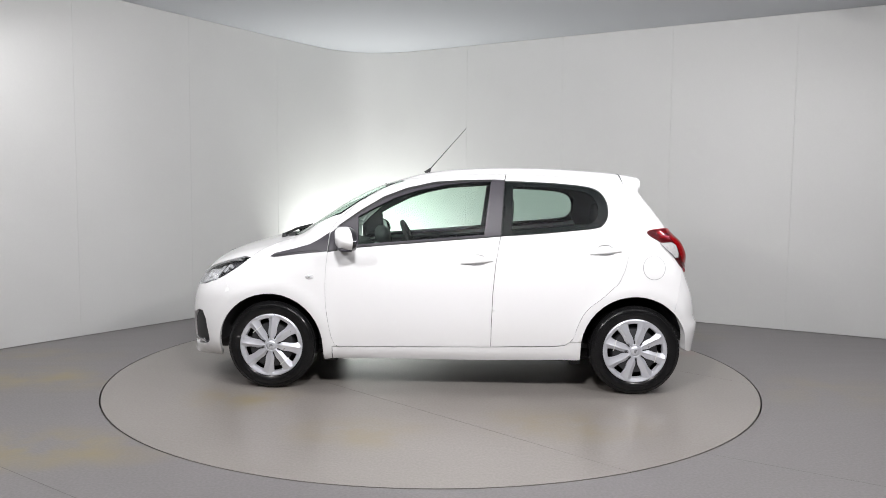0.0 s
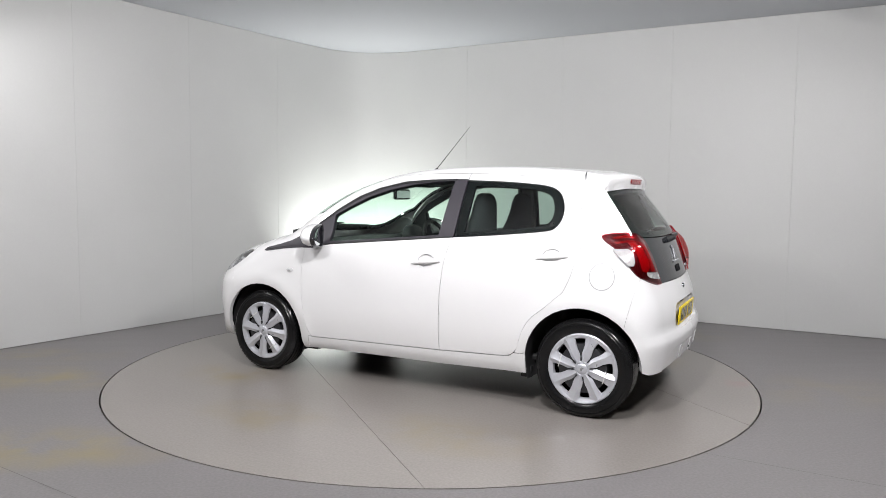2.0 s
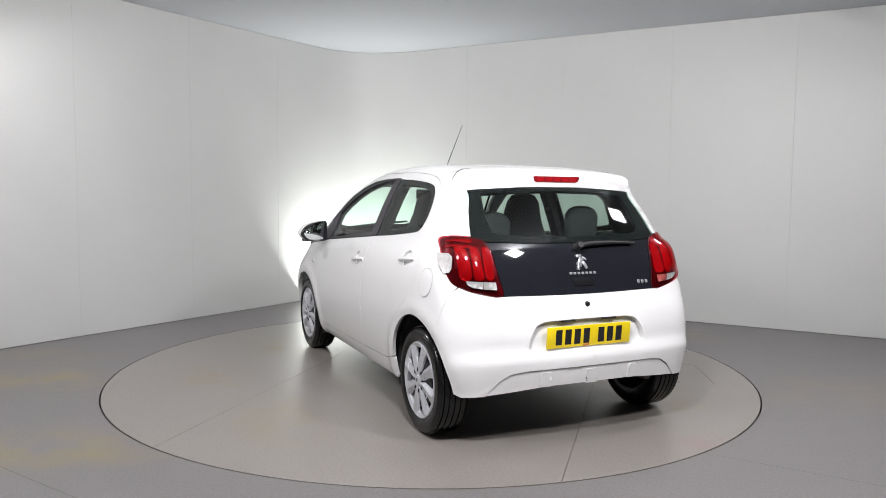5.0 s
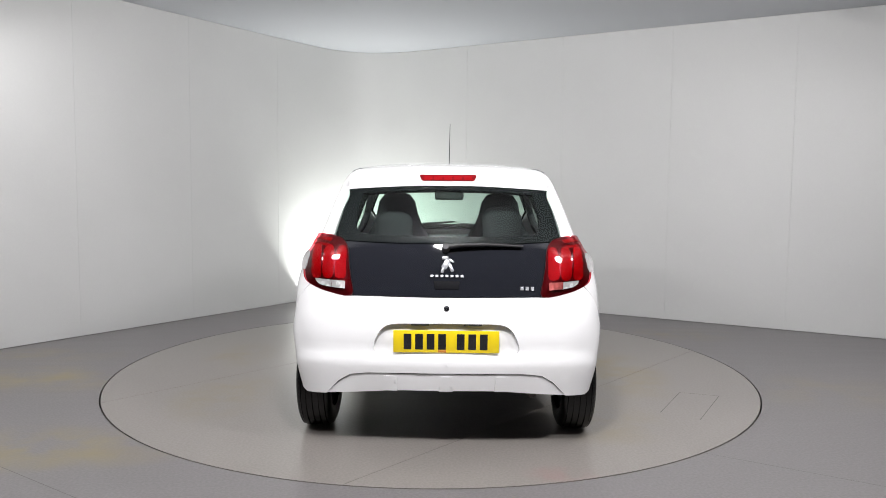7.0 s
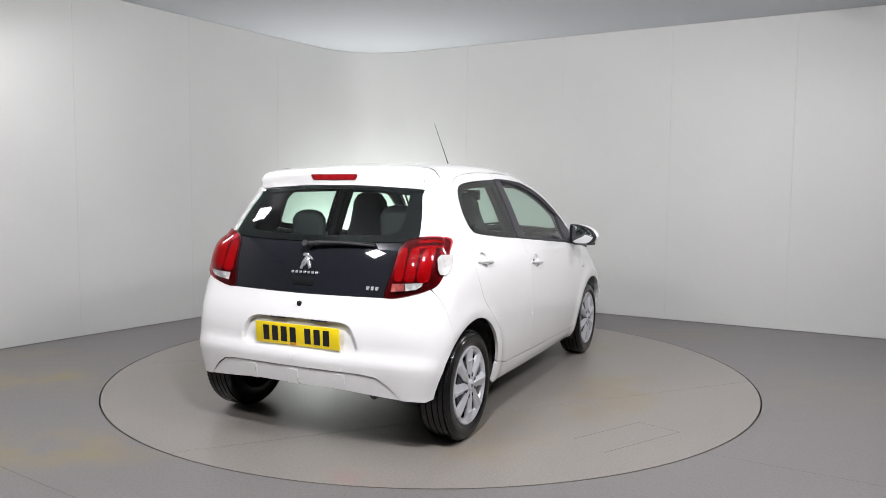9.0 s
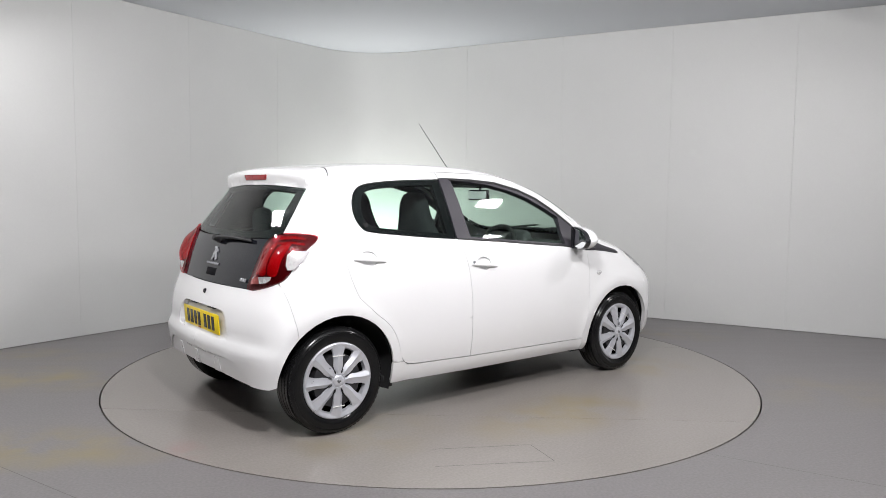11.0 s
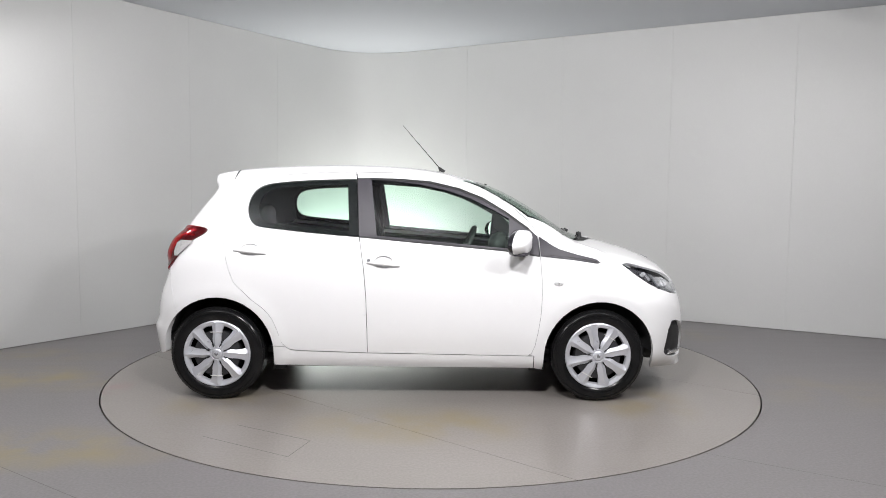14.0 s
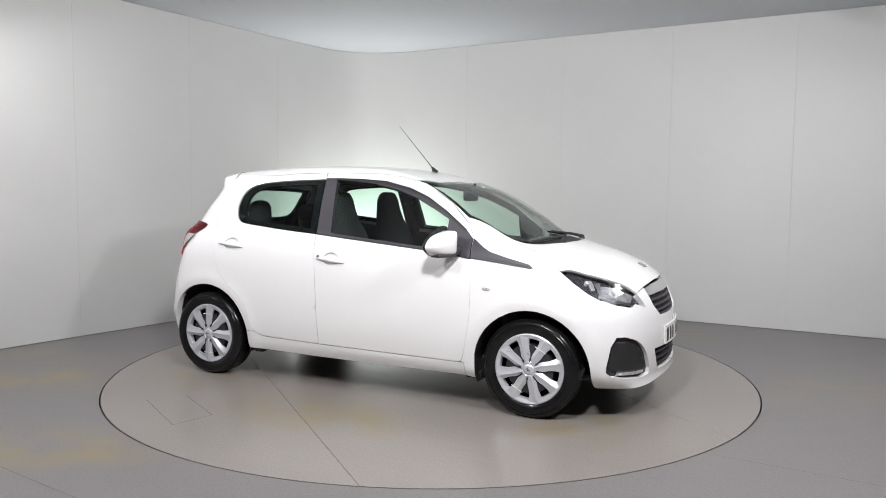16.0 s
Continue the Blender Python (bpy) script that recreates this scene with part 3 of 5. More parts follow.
DOOR_TOP = [(-0.339, 1.405), (0.014, 1.402), (0.165, 1.390), (0.390, 1.339), (0.606, 1.225), (0.745, 1.103), (0.786, 1.041)]
DOOR_EDGE = [(0.801, 0.896), (0.811, 0.775), (0.814, 0.667), (0.810, 0.558), (0.795, 0.448), (0.776, 0.351), (0.757, 0.301), (0.735, 0.284)]
B_LINE = [(-0.250, 0.298), (-0.251, 0.427), (-0.258, 0.646), (-0.274, 0.824), (-0.299, 0.972), (-0.306, 1.003)]
BELT = [(-0.306, 1.003), (0.583, 0.928), (0.801, 0.896)]
REAR_EDGE = [(-0.671, 0.310), (-0.724, 0.319), (-0.758, 0.343), (-0.781, 0.381), (-0.797, 0.437), (-0.830, 0.511), (-0.874, 0.566), (-0.944, 0.621), (-1.014, 0.685), (-1.052, 0.721),
             (-1.073, 0.764), (-1.094, 0.817), (-1.117, 0.905), (-1.134, 0.974), (-1.145, 1.044), (-1.129, 1.133), (-1.089, 1.223), (-1.022, 1.307), (-0.916, 1.361), (-0.770, 1.386)]
REAR_EDGE = [(float(u), float(v)) for u, v in smooth_curve(REAR_EDGE, 3)]
REAR_TOP = [(-0.770, 1.386), (-0.585, 1.400), (-0.339, 1.405)]
REAR_PANE = [(-0.336, 1.362), (-0.582, 1.353), (-0.766, 1.340), (-0.894, 1.322), (-0.957, 1.289), (-0.990, 1.237), (-1.001, 1.179), (-0.992, 1.125), (-0.965, 1.083), (-0.918, 1.061),
             (-0.755, 1.042), (-0.538, 1.021), (-0.309, 1.004)]
REAR_PANE = [(float(u), float(v)) for u, v in smooth_curve(REAR_PANE, 3)]
HANDLES = [(-0.150, 0.845), (-0.965, 0.912)]


def cup_outline(x, z, k=1.0):
    return [(x + k * 0.058 * math.cos(a) - 0.004, z + 0.010 + k * 0.040 * math.sin(a)) for a in np.linspace(0, 2 * math.pi, 24, endpoint=False)]


FRONT_TRIM = [(0.796, 0.900), (0.790, 1.018), (0.738, 1.063), (0.600, 1.163), (0.456, 1.249), (0.310, 1.306), (0.125, 1.348), (-0.062, 1.361), (-0.252, 1.366), (-0.332, 1.365), (-0.308, 1.007), (0.583, 0.931)]
FRONT_PANE = [(0.609, 0.944), (0.619, 1.122), (0.526, 1.174), (0.381, 1.246), (0.235, 1.295), (0.050, 1.334), (-0.099, 1.350), (-0.244, 1.357), (-0.201, 1.014)]
HEAD = [(1.319, 0.701, 0.845), (1.370, 0.662, 0.850), (1.458, 0.626, 0.826), (1.574, 0.566, 0.791), (1.659, 0.508, 0.751), (1.701, 0.475, 0.717), (1.737, 0.456, 0.669), (1.753, 0.449, 0.636),
        (1.734, 0.487, 0.653), (1.705, 0.542, 0.668), (1.699, 0.573, 0.650), (1.627, 0.658, 0.669), (1.544, 0.707, 0.698), (1.483, 0.719, 0.730), (1.401, 0.715, 0.784)]
FOG = [(1.639, 0.693, 0.496), (1.614, 0.714, 0.444), (1.593, 0.718, 0.333), (1.590, 0.715, 0.300), (1.613, 0.690, 0.272), (1.679, 0.624, 0.258), (1.751, 0.503, 0.248), (1.776, 0.442, 0.260),
       (1.781, 0.440, 0.293), (1.770, 0.487, 0.384), (1.751, 0.537, 0.440), (1.727, 0.582, 0.472), (1.677, 0.652, 0.496)]
TAIL_LAMP = [(-1.246, 0.690, 1.043), (-1.298, 0.670, 1.057), (-1.375, 0.612, 1.059), (-1.417, 0.541, 1.040), (-1.446, 0.505, 0.994), (-1.481, 0.492, 0.910), (-1.509, 0.485, 0.844), (-1.534, 0.479, 0.764),
             (-1.506, 0.595, 0.780), (-1.466, 0.688, 0.813), (-1.435, 0.720, 0.842), (-1.396, 0.732, 0.898), (-1.318, 0.716, 0.980), (-1.261, 0.699, 1.014)]
TAIL_LAMP = [tuple(q) for q in smooth_curve(TAIL_LAMP, 3, True)]
SCREEN_EDGE = [(0.322, 0.529), (0.515, 0.568), (0.738, 0.644), (0.906, 0.610), (1.000, 0.570)]
SCREEN_FOOT = [(1.000, 0.570), (1.057, 0.528), (1.132, 0.431), (1.217, 0.226), (1.245, 0.0)]
SCREEN_TOP = [(0.479, 0.0), (0.426, 0.378), (0.322, 0.529)]

door_top3, rear_edge3 = lift("side", DOOR_TOP), lift("side", REAR_TOP)
screen_edge3, screen_foot3, screen_top3 = lift("top", SCREEN_EDGE), lift("top", SCREEN_FOOT), lift("top", SCREEN_TOP)
glass_top3 = lift("rear", [(0.0, 1.316), (0.277, 1.311), (0.530, 1.295)])
glass_side3 = lift("rear", [(0.530, 1.295), (0.568, 1.130), (0.583, 1.062)])
roof_rear3 = lift("side", [(-0.770, 1.386), (-0.95, 1.392), (-1.09, 1.392)])
spoiler_front3 = lift("top", [(-1.112, 0.0), (-1.111, 0.1), (-1.109, 0.2), (-1.106, 0.3), (-1.101, 0.4), (-1.096, 0.47), (float(roof_rear3[-1][0]), float(roof_rear3[-1][1]))])
PILLAR_FOOT = (float(door_top3[-1][0]), float(door_top3[-1][1]))
bonnet_front3 = lift("front", [(0.0, 0.762), (0.20, 0.757), (0.360, 0.741), (0.475, 0.717)])


def seam(view, pts):
    """A line on the skin, closely spaced, to be shared by the panels on both its sides."""
    d, u, v = VIEWS[view]
    p = np.array(pts, float)
    if p.shape[1] == 3:
        p = np.stack([p @ u, p @ v], 1)
    out = []
    for a, b in zip(p[:-1], p[1:]):
        n = max(1, int(math.ceil(np.linalg.norm(b - a) / 0.02)))
        out += [a + (b - a) * k / n for k in range(n)]
    return lift(view, out + [p[-1]])


def xz(a):
    return [(float(q[0]), float(q[2])) for q in a]


def xy(a):
    return [(float(q[0]), float(q[1])) for q in a]


def build_skin():
    W = M["paint"]
    bonnet_side3, pillar_foot3 = seam("top", [(1.319, 0.701), (1.137, 0.613), (1.000, 0.570)]), seam("top", [(0.906, 0.610), PILLAR_FOOT])
    lip_side3 = seam("rear_top", [tuple(spoiler_front3[-1]), tuple(glass_top3[-1])])
    head_low3, head_back3 = seam("front_corner", HEAD[5:14]), seam("front_corner", [HEAD[13], HEAD[14], HEAD[0]])
    wing_gap3 = seam("side", [(cos_x, cos_z) for cos_x, cos_z in [(1.483, 0.730), (1.440, 0.640), arc_points(*ARCH_F, 47, 47, 1)[0]]])
    tail_low3, tail_side3, tail_top3 = seam("rear_corner", TAIL_LAMP[21:28]), seam("rear_corner", TAIL_LAMP[27:] + TAIL_LAMP[:1]), seam("rear_corner", TAIL_LAMP[0:7])
    tail_in3 = seam("rear_corner", TAIL_LAMP[6:22])
    quarter_gap3 = seam("side", [(TAIL_LAMP[27][0], TAIL_LAMP[27][2]), (-1.440, 0.700), arc_points(*ARCH_R, 136, 136, 1)[0]])
    # roof with the windscreen pillars
    outline = xy(screen_top3) + xy(screen_edge3)[1:-1] + xy(pillar_foot3)[1:-1] + xy(door_top3[::-1]) + xy(rear_edge3[::-1])[1:] + xy(roof_rear3)[1:-1] + xy(spoiler_front3[::-1])
    panel("roof", "top", outline, W, car, whole=True, keep=[xy(roof_rear3) + xy(spoiler_front3[::-1]), xy(pillar_foot3)], gap=0.0015)
    # bonnet
    outline = xy(bonnet_front3) + [(1.659, 0.508), (1.574, 0.566), (1.458, 0.626), (1.370, 0.662), (1.319, 0.701)] + xy(bonnet_side3)[1:-1] + xy(screen_foot3)
    panel("bonnet", "top", outline, W, car, whole=True)
    for s in (1, -1):
        part("bonnet_joint", tube((bonnet_side3 - surface_normal(bonnet_side3) * 0.0006) * np.array([1, s, 1]), 0.0016, 6), M["liner"], car)
    # front wings
    cx, cz, r = ARCH_F
    wing = [(0.786, 1.041), (0.795, 1.0)] + DOOR_EDGE[:-1] + [(0.744, 0.288), (0.773, 0.286), (0.776, 0.20), (cx - r - 0.004, 0.188)] + arc_points(cx, cz, r, 180, 47)[:-1] + xz(wing_gap3[::-1]) + xz(head_back3)[1:] + xz(bonnet_side3)[1:] + xz(seam("top", [(1.0, 0.57), (0.906, 0.61)]))[1:] + xz(pillar_foot3)[1:-1]
    panel("front_wing", "side", wing, W, car, gap=0.0009, depth=0.02, keep=[xz(pillar_foot3), xz(wing_gap3)])
    trim = [(1.175, 0.860), (1.148, 0.880), (1.024, 0.910), (0.921, 0.940), (0.872, 0.966), (0.798, 1.016), (0.803, 0.899), (0.982, 0.881), (1.155, 0.856)]
    panel("wing_trim", "side", trim, M["trim"], car, offset=0.006, depth=0.012, gap=0.001, step=0.02, label="dark grey plastic trim wedge")
    panel("wing_trim_groove", "side", [(1.150, 0.868), (1.00, 0.893), (0.93, 0.902), (0.82, 0.905), (0.93, 0.899), (1.00, 0.889), (1.148, 0.863)], M["black"], car, offset=0.0075, depth=0.003, gap=0, step=0.02)
    # sills
    cx2, cz2, r2 = ARCH_R
    sill = [(0.774, 0.198), (0.771, 0.284), (0.738, 0.281), (-0.250, 0.294), (-0.671, 0.306), (-0.722, 0.314), (-0.752, 0.336)] + [(cx2 + r2 - 0.002, 0.337), (cx2 + r2 - 0.002, 0.215), (-0.25, 0.202)]
    panel("sill", "side", sill, W, car, depth=0.022)
    # front doors
    door = DOOR_EDGE + B_LINE + BELT[1:-1]
    panel("front_door", "side", door, W, car, holes=[cup_outline(*HANDLES[0])], depth=0.016, gap=0.0010)
    upper = [(0.795, 1.008)] + [(0.738, 1.067), (0.600, 1.167), (0.456, 1.253), (0.310, 1.310), (0.125, 1.352), (-0.062, 1.365), (-0.252, 1.370), (-0.334, 1.369)] + DOOR_TOP
    panel("window_trim", "side", FRONT_TRIM, M["trim"], car, holes=[FRONT_PANE], gap=0.001, depth=0.03, step=0.022, label="dark grey window surround and pillar")
    panel("window", "side", FRONT_PANE, M["glass"], car, gap=-0.004, offset=-0.010, depth=0, label="green tinted door glass")
    panel("door_frame", "side", upper, W, car, depth=0.02)
    seal = [(-0.300, 1.011), (0.583, 0.937), (0.790, 0.906), (0.790, 0.898), (0.583, 0.929), (-0.303, 1.003)]
    panel("belt_seal", "side", seal, M["black"], car, offset=0.004, depth=0.006, gap=0, step=0.02)
    top_seal = [(0.738, 1.065), (0.600, 1.165), (0.456, 1.251), (0.310, 1.308), (0.125, 1.350), (-0.062, 1.363), (-0.255, 1.368), (-0.252, 1.356), (-0.062, 1.351), (0.122, 1.338), (0.306, 1.296), (0.450, 1.239), (0.593, 1.155), (0.730, 1.056)]
    panel("window_seal", "side", top_seal, M["black"], car, offset=0.003, depth=0.006, gap=0, step=0.02)
    # rear doors
    rear_door = [(-0.251, 0.298)] + REAR_EDGE + [(-0.585, 1.400), (-0.345, 1.405)] + REAR_PANE + [(-0.300, 0.972), (-0.275, 0.824), (-0.259, 0.646), (-0.252, 0.427)]
    panel("rear_door", "side", rear_door, W, car, holes=[cup_outline(*HANDLES[1])], depth=0.016, gap=0.0014)
    panel("window", "side", REAR_PANE, M["dark_glass"], car, gap=0.002, offset=-0.004, depth=0.004, label="dark tinted rear door glass")
    # the painted border of the rear door glass, behind it
    ring = [(-0.338, 1.358), (-0.582, 1.349), (-0.766, 1.336), (-0.892, 1.318), (-0.953, 1.286), (-0.986, 1.236), (-0.997, 1.179), (-0.988, 1.127), (-0.962, 1.086), (-0.916, 1.065), (-0.755, 1.046), (-0.538, 1.025), (-0.313, 1.008)]
    hole = [(-0.392, 1.330), (-0.582, 1.325), (-0.750, 1.315), (-0.850, 1.300), (-0.905, 1.270), (-0.930, 1.225), (-0.938, 1.180), (-0.930, 1.135), (-0.905, 1.105), (-0.860, 1.088), (-0.740, 1.074), (-0.560, 1.058), (-0.372, 1.040)]
    ring, hole = ([(float(u), float(v)) for u, v in smooth_curve(k, 3)] for k in (ring, hole))
    panel("window_border", "side", ring, M["border"], car, holes=[hole], gap=0, offset=-0.009, depth=0.02, step=0.02)
    # rear quarters
    quarter = REAR_EDGE[13:][::-1] + [(-0.797, 0.437), (-0.781, 0.387), (-0.766, 0.350), (-0.757, 0.339)] + arc_points(cx2, cz2, r2, 6.5, 136)[:-1] + xz(quarter_gap3[::-1]) + xz(tail_side3)[1:] + xz(tail_top3)[1:] + xz(glass_side3[::-1])[:-1] + xz(lip_side3[::-1])[:-1] + xz(roof_rear3[::-1])
    panel("rear_quarter", "side", quarter, W, car, depth=0.02, keep=[xz(roof_rear3[::-1]), xz(lip_side3), [(-0.757, 0.339), (-0.824, 0.339)]], gap=0.0007)
    # spoiler lip
    lip = np.concatenate([spoiler_front3, lip_side3[1:-1], glass_top3[::-1]])
    panel("spoiler", "rear_top", lip, W, car, whole=True, keep=[spoiler_front3, lip_side3], depth=0.02, gap=0.001, step=0.014)
    lit = panel("brake_light", "rear", [(-0.150, 1.370), (-0.146, 1.376), (0.146, 1.376), (0.150, 1.370), (0.140, 1.350), (0.130, 1.345), (-0.130, 1.345), (-0.140, 1.350)], M["red_mid"], car, sides=(1,), offset=0.003, depth=0.006, gap=0, step=0.012, label="red high-level brake light")[0]
    for k in range(5):
        y = -0.104 + 0.052 * k
        panel("light_cell", "rear", [(y - 0.023, 1.371), (y + 0.023, 1.371), (y + 0.021, 1.350), (y - 0.021, 1.350)], M["red_bright"], lit, sides=(1,), offset=0.0042, depth=0.001, gap=0, step=0.012)
    # front bumper, a half for each side
    mid = seam("front", [(0.0, 0.575), (0.0, 0.395)])
    low = seam("front", [(0.0, 0.268), (0.0, 0.218)])
    bump = [tuple(bonnet_front3[2])] + list(map(tuple, head_low3)) + list(map(tuple, wing_gap3[1:])) + list(map(tuple, seam("side", arc_points(cx, cz, r, 47, 5, 7)[1:] + [(cx + r + 0.004, 0.205)]))) \
        + list(map(tuple, lift("front_corner", [(-0.62, 0.190), (-0.75, 0.190), (-0.95, 0.200), (-1.12, 0.212)]))) + [tuple(q) for q in low[::-1]] \
        + list(map(tuple, lift("front", [(0.329, 0.262), (0.398, 0.395)]))) + [tuple(q) for q in mid[::-1]] + list(map(tuple, lift("front", [(0.288, 0.578), (0.354, 0.641)])))
    panel("front_bumper", "front_corner", bump, W, car, gap=0.0006, holes=[FOG], depth=0.03, keep=[mid, low, wing_gap3])
    panel("fog_bezel", "front_corner", FOG, M["trim"], car, offset=-0.022, depth=0.02, gap=-0.003, step=0.02, label="dark plastic bumper insert")
    inner = [(1.630, 0.70, 0.470), (1.605, 0.715, 0.335), (1.62, 0.69, 0.30), (1.69, 0.61, 0.29), (1.755, 0.50, 0.285), (1.765, 0.47, 0.31), (1.755, 0.52, 0.385), (1.735, 0.56, 0.435), (1.70, 0.62, 0.468)]
    panel("fog_panel", "front_corner", inner, M["black"], car, offset=-0.014, depth=0.01, gap=0, step=0.02)
    drl = lift("front_corner", [((-1.630 + 0.665) * R2, 0.277), ((-1.640 + 0.655) * R2, 0.294), ((-1.755 + 0.49) * R2, 0.290), ((-1.750 + 0.50) * R2, 0.272)])
    panel("daytime_light", "front_corner", drl, M["reflector"], car, offset=-0.004, depth=0.012, gap=0, step=0.012, label="slim clear daytime running light")
    # rear bumper, a half for each side
    mid = seam("rear", [(0.0, 0.640), (0.0, 0.762)])
    lowm = seam("rear", [(0.0, 0.402), (0.0, 0.485)])
    bump = [tuple(q) for q in mid] + [tuple(q) for q in seam("rear", [(0.02, 0.762), (0.45, 0.765)])] + [tuple(q) for q in tail_low3] + [tuple(q) for q in quarter_gap3[1:]] + [tuple(q) for q in seam("side", arc_points(cx2, cz2, r2, 136, 182, 7)[1:])] \
        + [tuple(q) for q in lift("rear", [(0.70, 0.275), (0.595, 0.281), (0.53, 0.351), (0.472, 0.387), (0.386, 0.398), (0.2, 0.401)])] + [tuple(q) for q in lowm] \
        + [tuple(q) for q in lift("rear", smooth_curve([(0.12, 0.485), (0.30, 0.487), (0.352, 0.500), (0.358, 0.532), (0.340, 0.579), (0.312, 0.615), (0.260, 0.635), (0.12, 0.639)], 5))]
    panel("rear_bumper", "rear_corner", bump, W, car, gap=0.0005, depth=0.048, keep=[mid, lowm])
    recess = [(0.0, 0.648), (0.29, 0.644), (0.345, 0.60), (0.37, 0.53), (0.372, 0.49), (0.30, 0.470), (0.0, 0.470)]
    panel("plate_recess", "rear", recess, W, car, whole=True, offset=-0.030, depth=0.01, gap=-0.004)
    val = [(0.0, 0.397), (0.386, 0.394), (0.472, 0.382), (0.53, 0.346), (0.595, 0.282), (0.45, 0.292), (0.25, 0.308), (0.0, 0.310)]
    panel("valance", "rear", val, W, car, whole=True, offset=-0.006, depth=0.03, gap=0.0004, label="white rear diffuser panel")
    for y in (-0.272, 0.0, 0.272):
        panel("valance_rib", "rear", [(y - 0.028, 0.384), (y + 0.028, 0.384), (y + 0.034, 0.308), (y - 0.034, 0.308)], W, car, sides=(1,), offset=-0.001, depth=0.010, gap=0, step=0.015)
    # tailgate
    glass = [(float(q[1]), float(q[2])) for q in np.concatenate([glass_top3, glass_side3[1:]])] + [(0.560, 1.035), (0.30, 1.026), (0.0, 1.024)]
    panel("rear_window", "rear", glass, M["dark_glass"], car, whole=True, offset=0.0, depth=0.004, gap=0.002, label="dark tinted frameless rear window")
    hole = [(0.0, 1.300), (0.25, 1.294), (0.455, 1.280), (0.476, 1.170), (0.474, 1.105), (0.450, 1.078), (0.40, 1.068), (0.20, 1.062), (0.0, 1.060)]
    hole = hole + [(-y, z) for y, z in hole[::-1]][1:-1]
    panel("window_border", "rear", glass, M["border"], car, whole=True, holes=[hole], offset=-0.006, depth=0.02, gap=0.003)
    gate = [(0.0, 1.022), (0.30, 1.024), (0.556, 1.033), *[(float(q[1]), float(q[2])) for q in tail_in3 if q[2] < 1.036], (0.25, 0.766), (0.0, 0.764)]
    panel("tailgate_panel", "rear", gate, M["gate"], car, whole=True, depth=0.012, gap=0.0018, label="satin black tailgate panel")
    # windscreen and cowl
    screen = xy(screen_top3) + xy(screen_edge3)[1:] + [(1.05, 0.50), (1.10, 0.40), (1.135, 0.2), (1.142, 0.0)]
    panel("windscreen", "top", screen, M["glass"], car, whole=True, offset=0.0, depth=0.004, gap=0.003, label="green tinted windscreen")
    cowl = [(1.142, 0.0), (1.135, 0.2), (1.10, 0.40), (1.05, 0.50), (1.000, 0.570)] + xy(screen_foot3)[1:]
    panel("cowl", "top", cowl, M["black"], car, whole=True, offset=-0.008, depth=0.01, gap=0.0)
    hole = [(0.505, 0.0), (0.455, 0.37), (0.370, 0.508), (0.525, 0.550), (0.742, 0.624), (0.902, 0.590), (0.988, 0.542), (1.035, 0.46), (1.075, 0.22), (1.082, 0.0)]
    hole = hole + [(x, -y) for x, y in hole[::-1]][1:-1]
    panel("windscreen_border", "top", screen, M["gloss"], car, whole=True, holes=[hole], offset=-0.006, depth=0.02, gap=0.003)


build_skin()


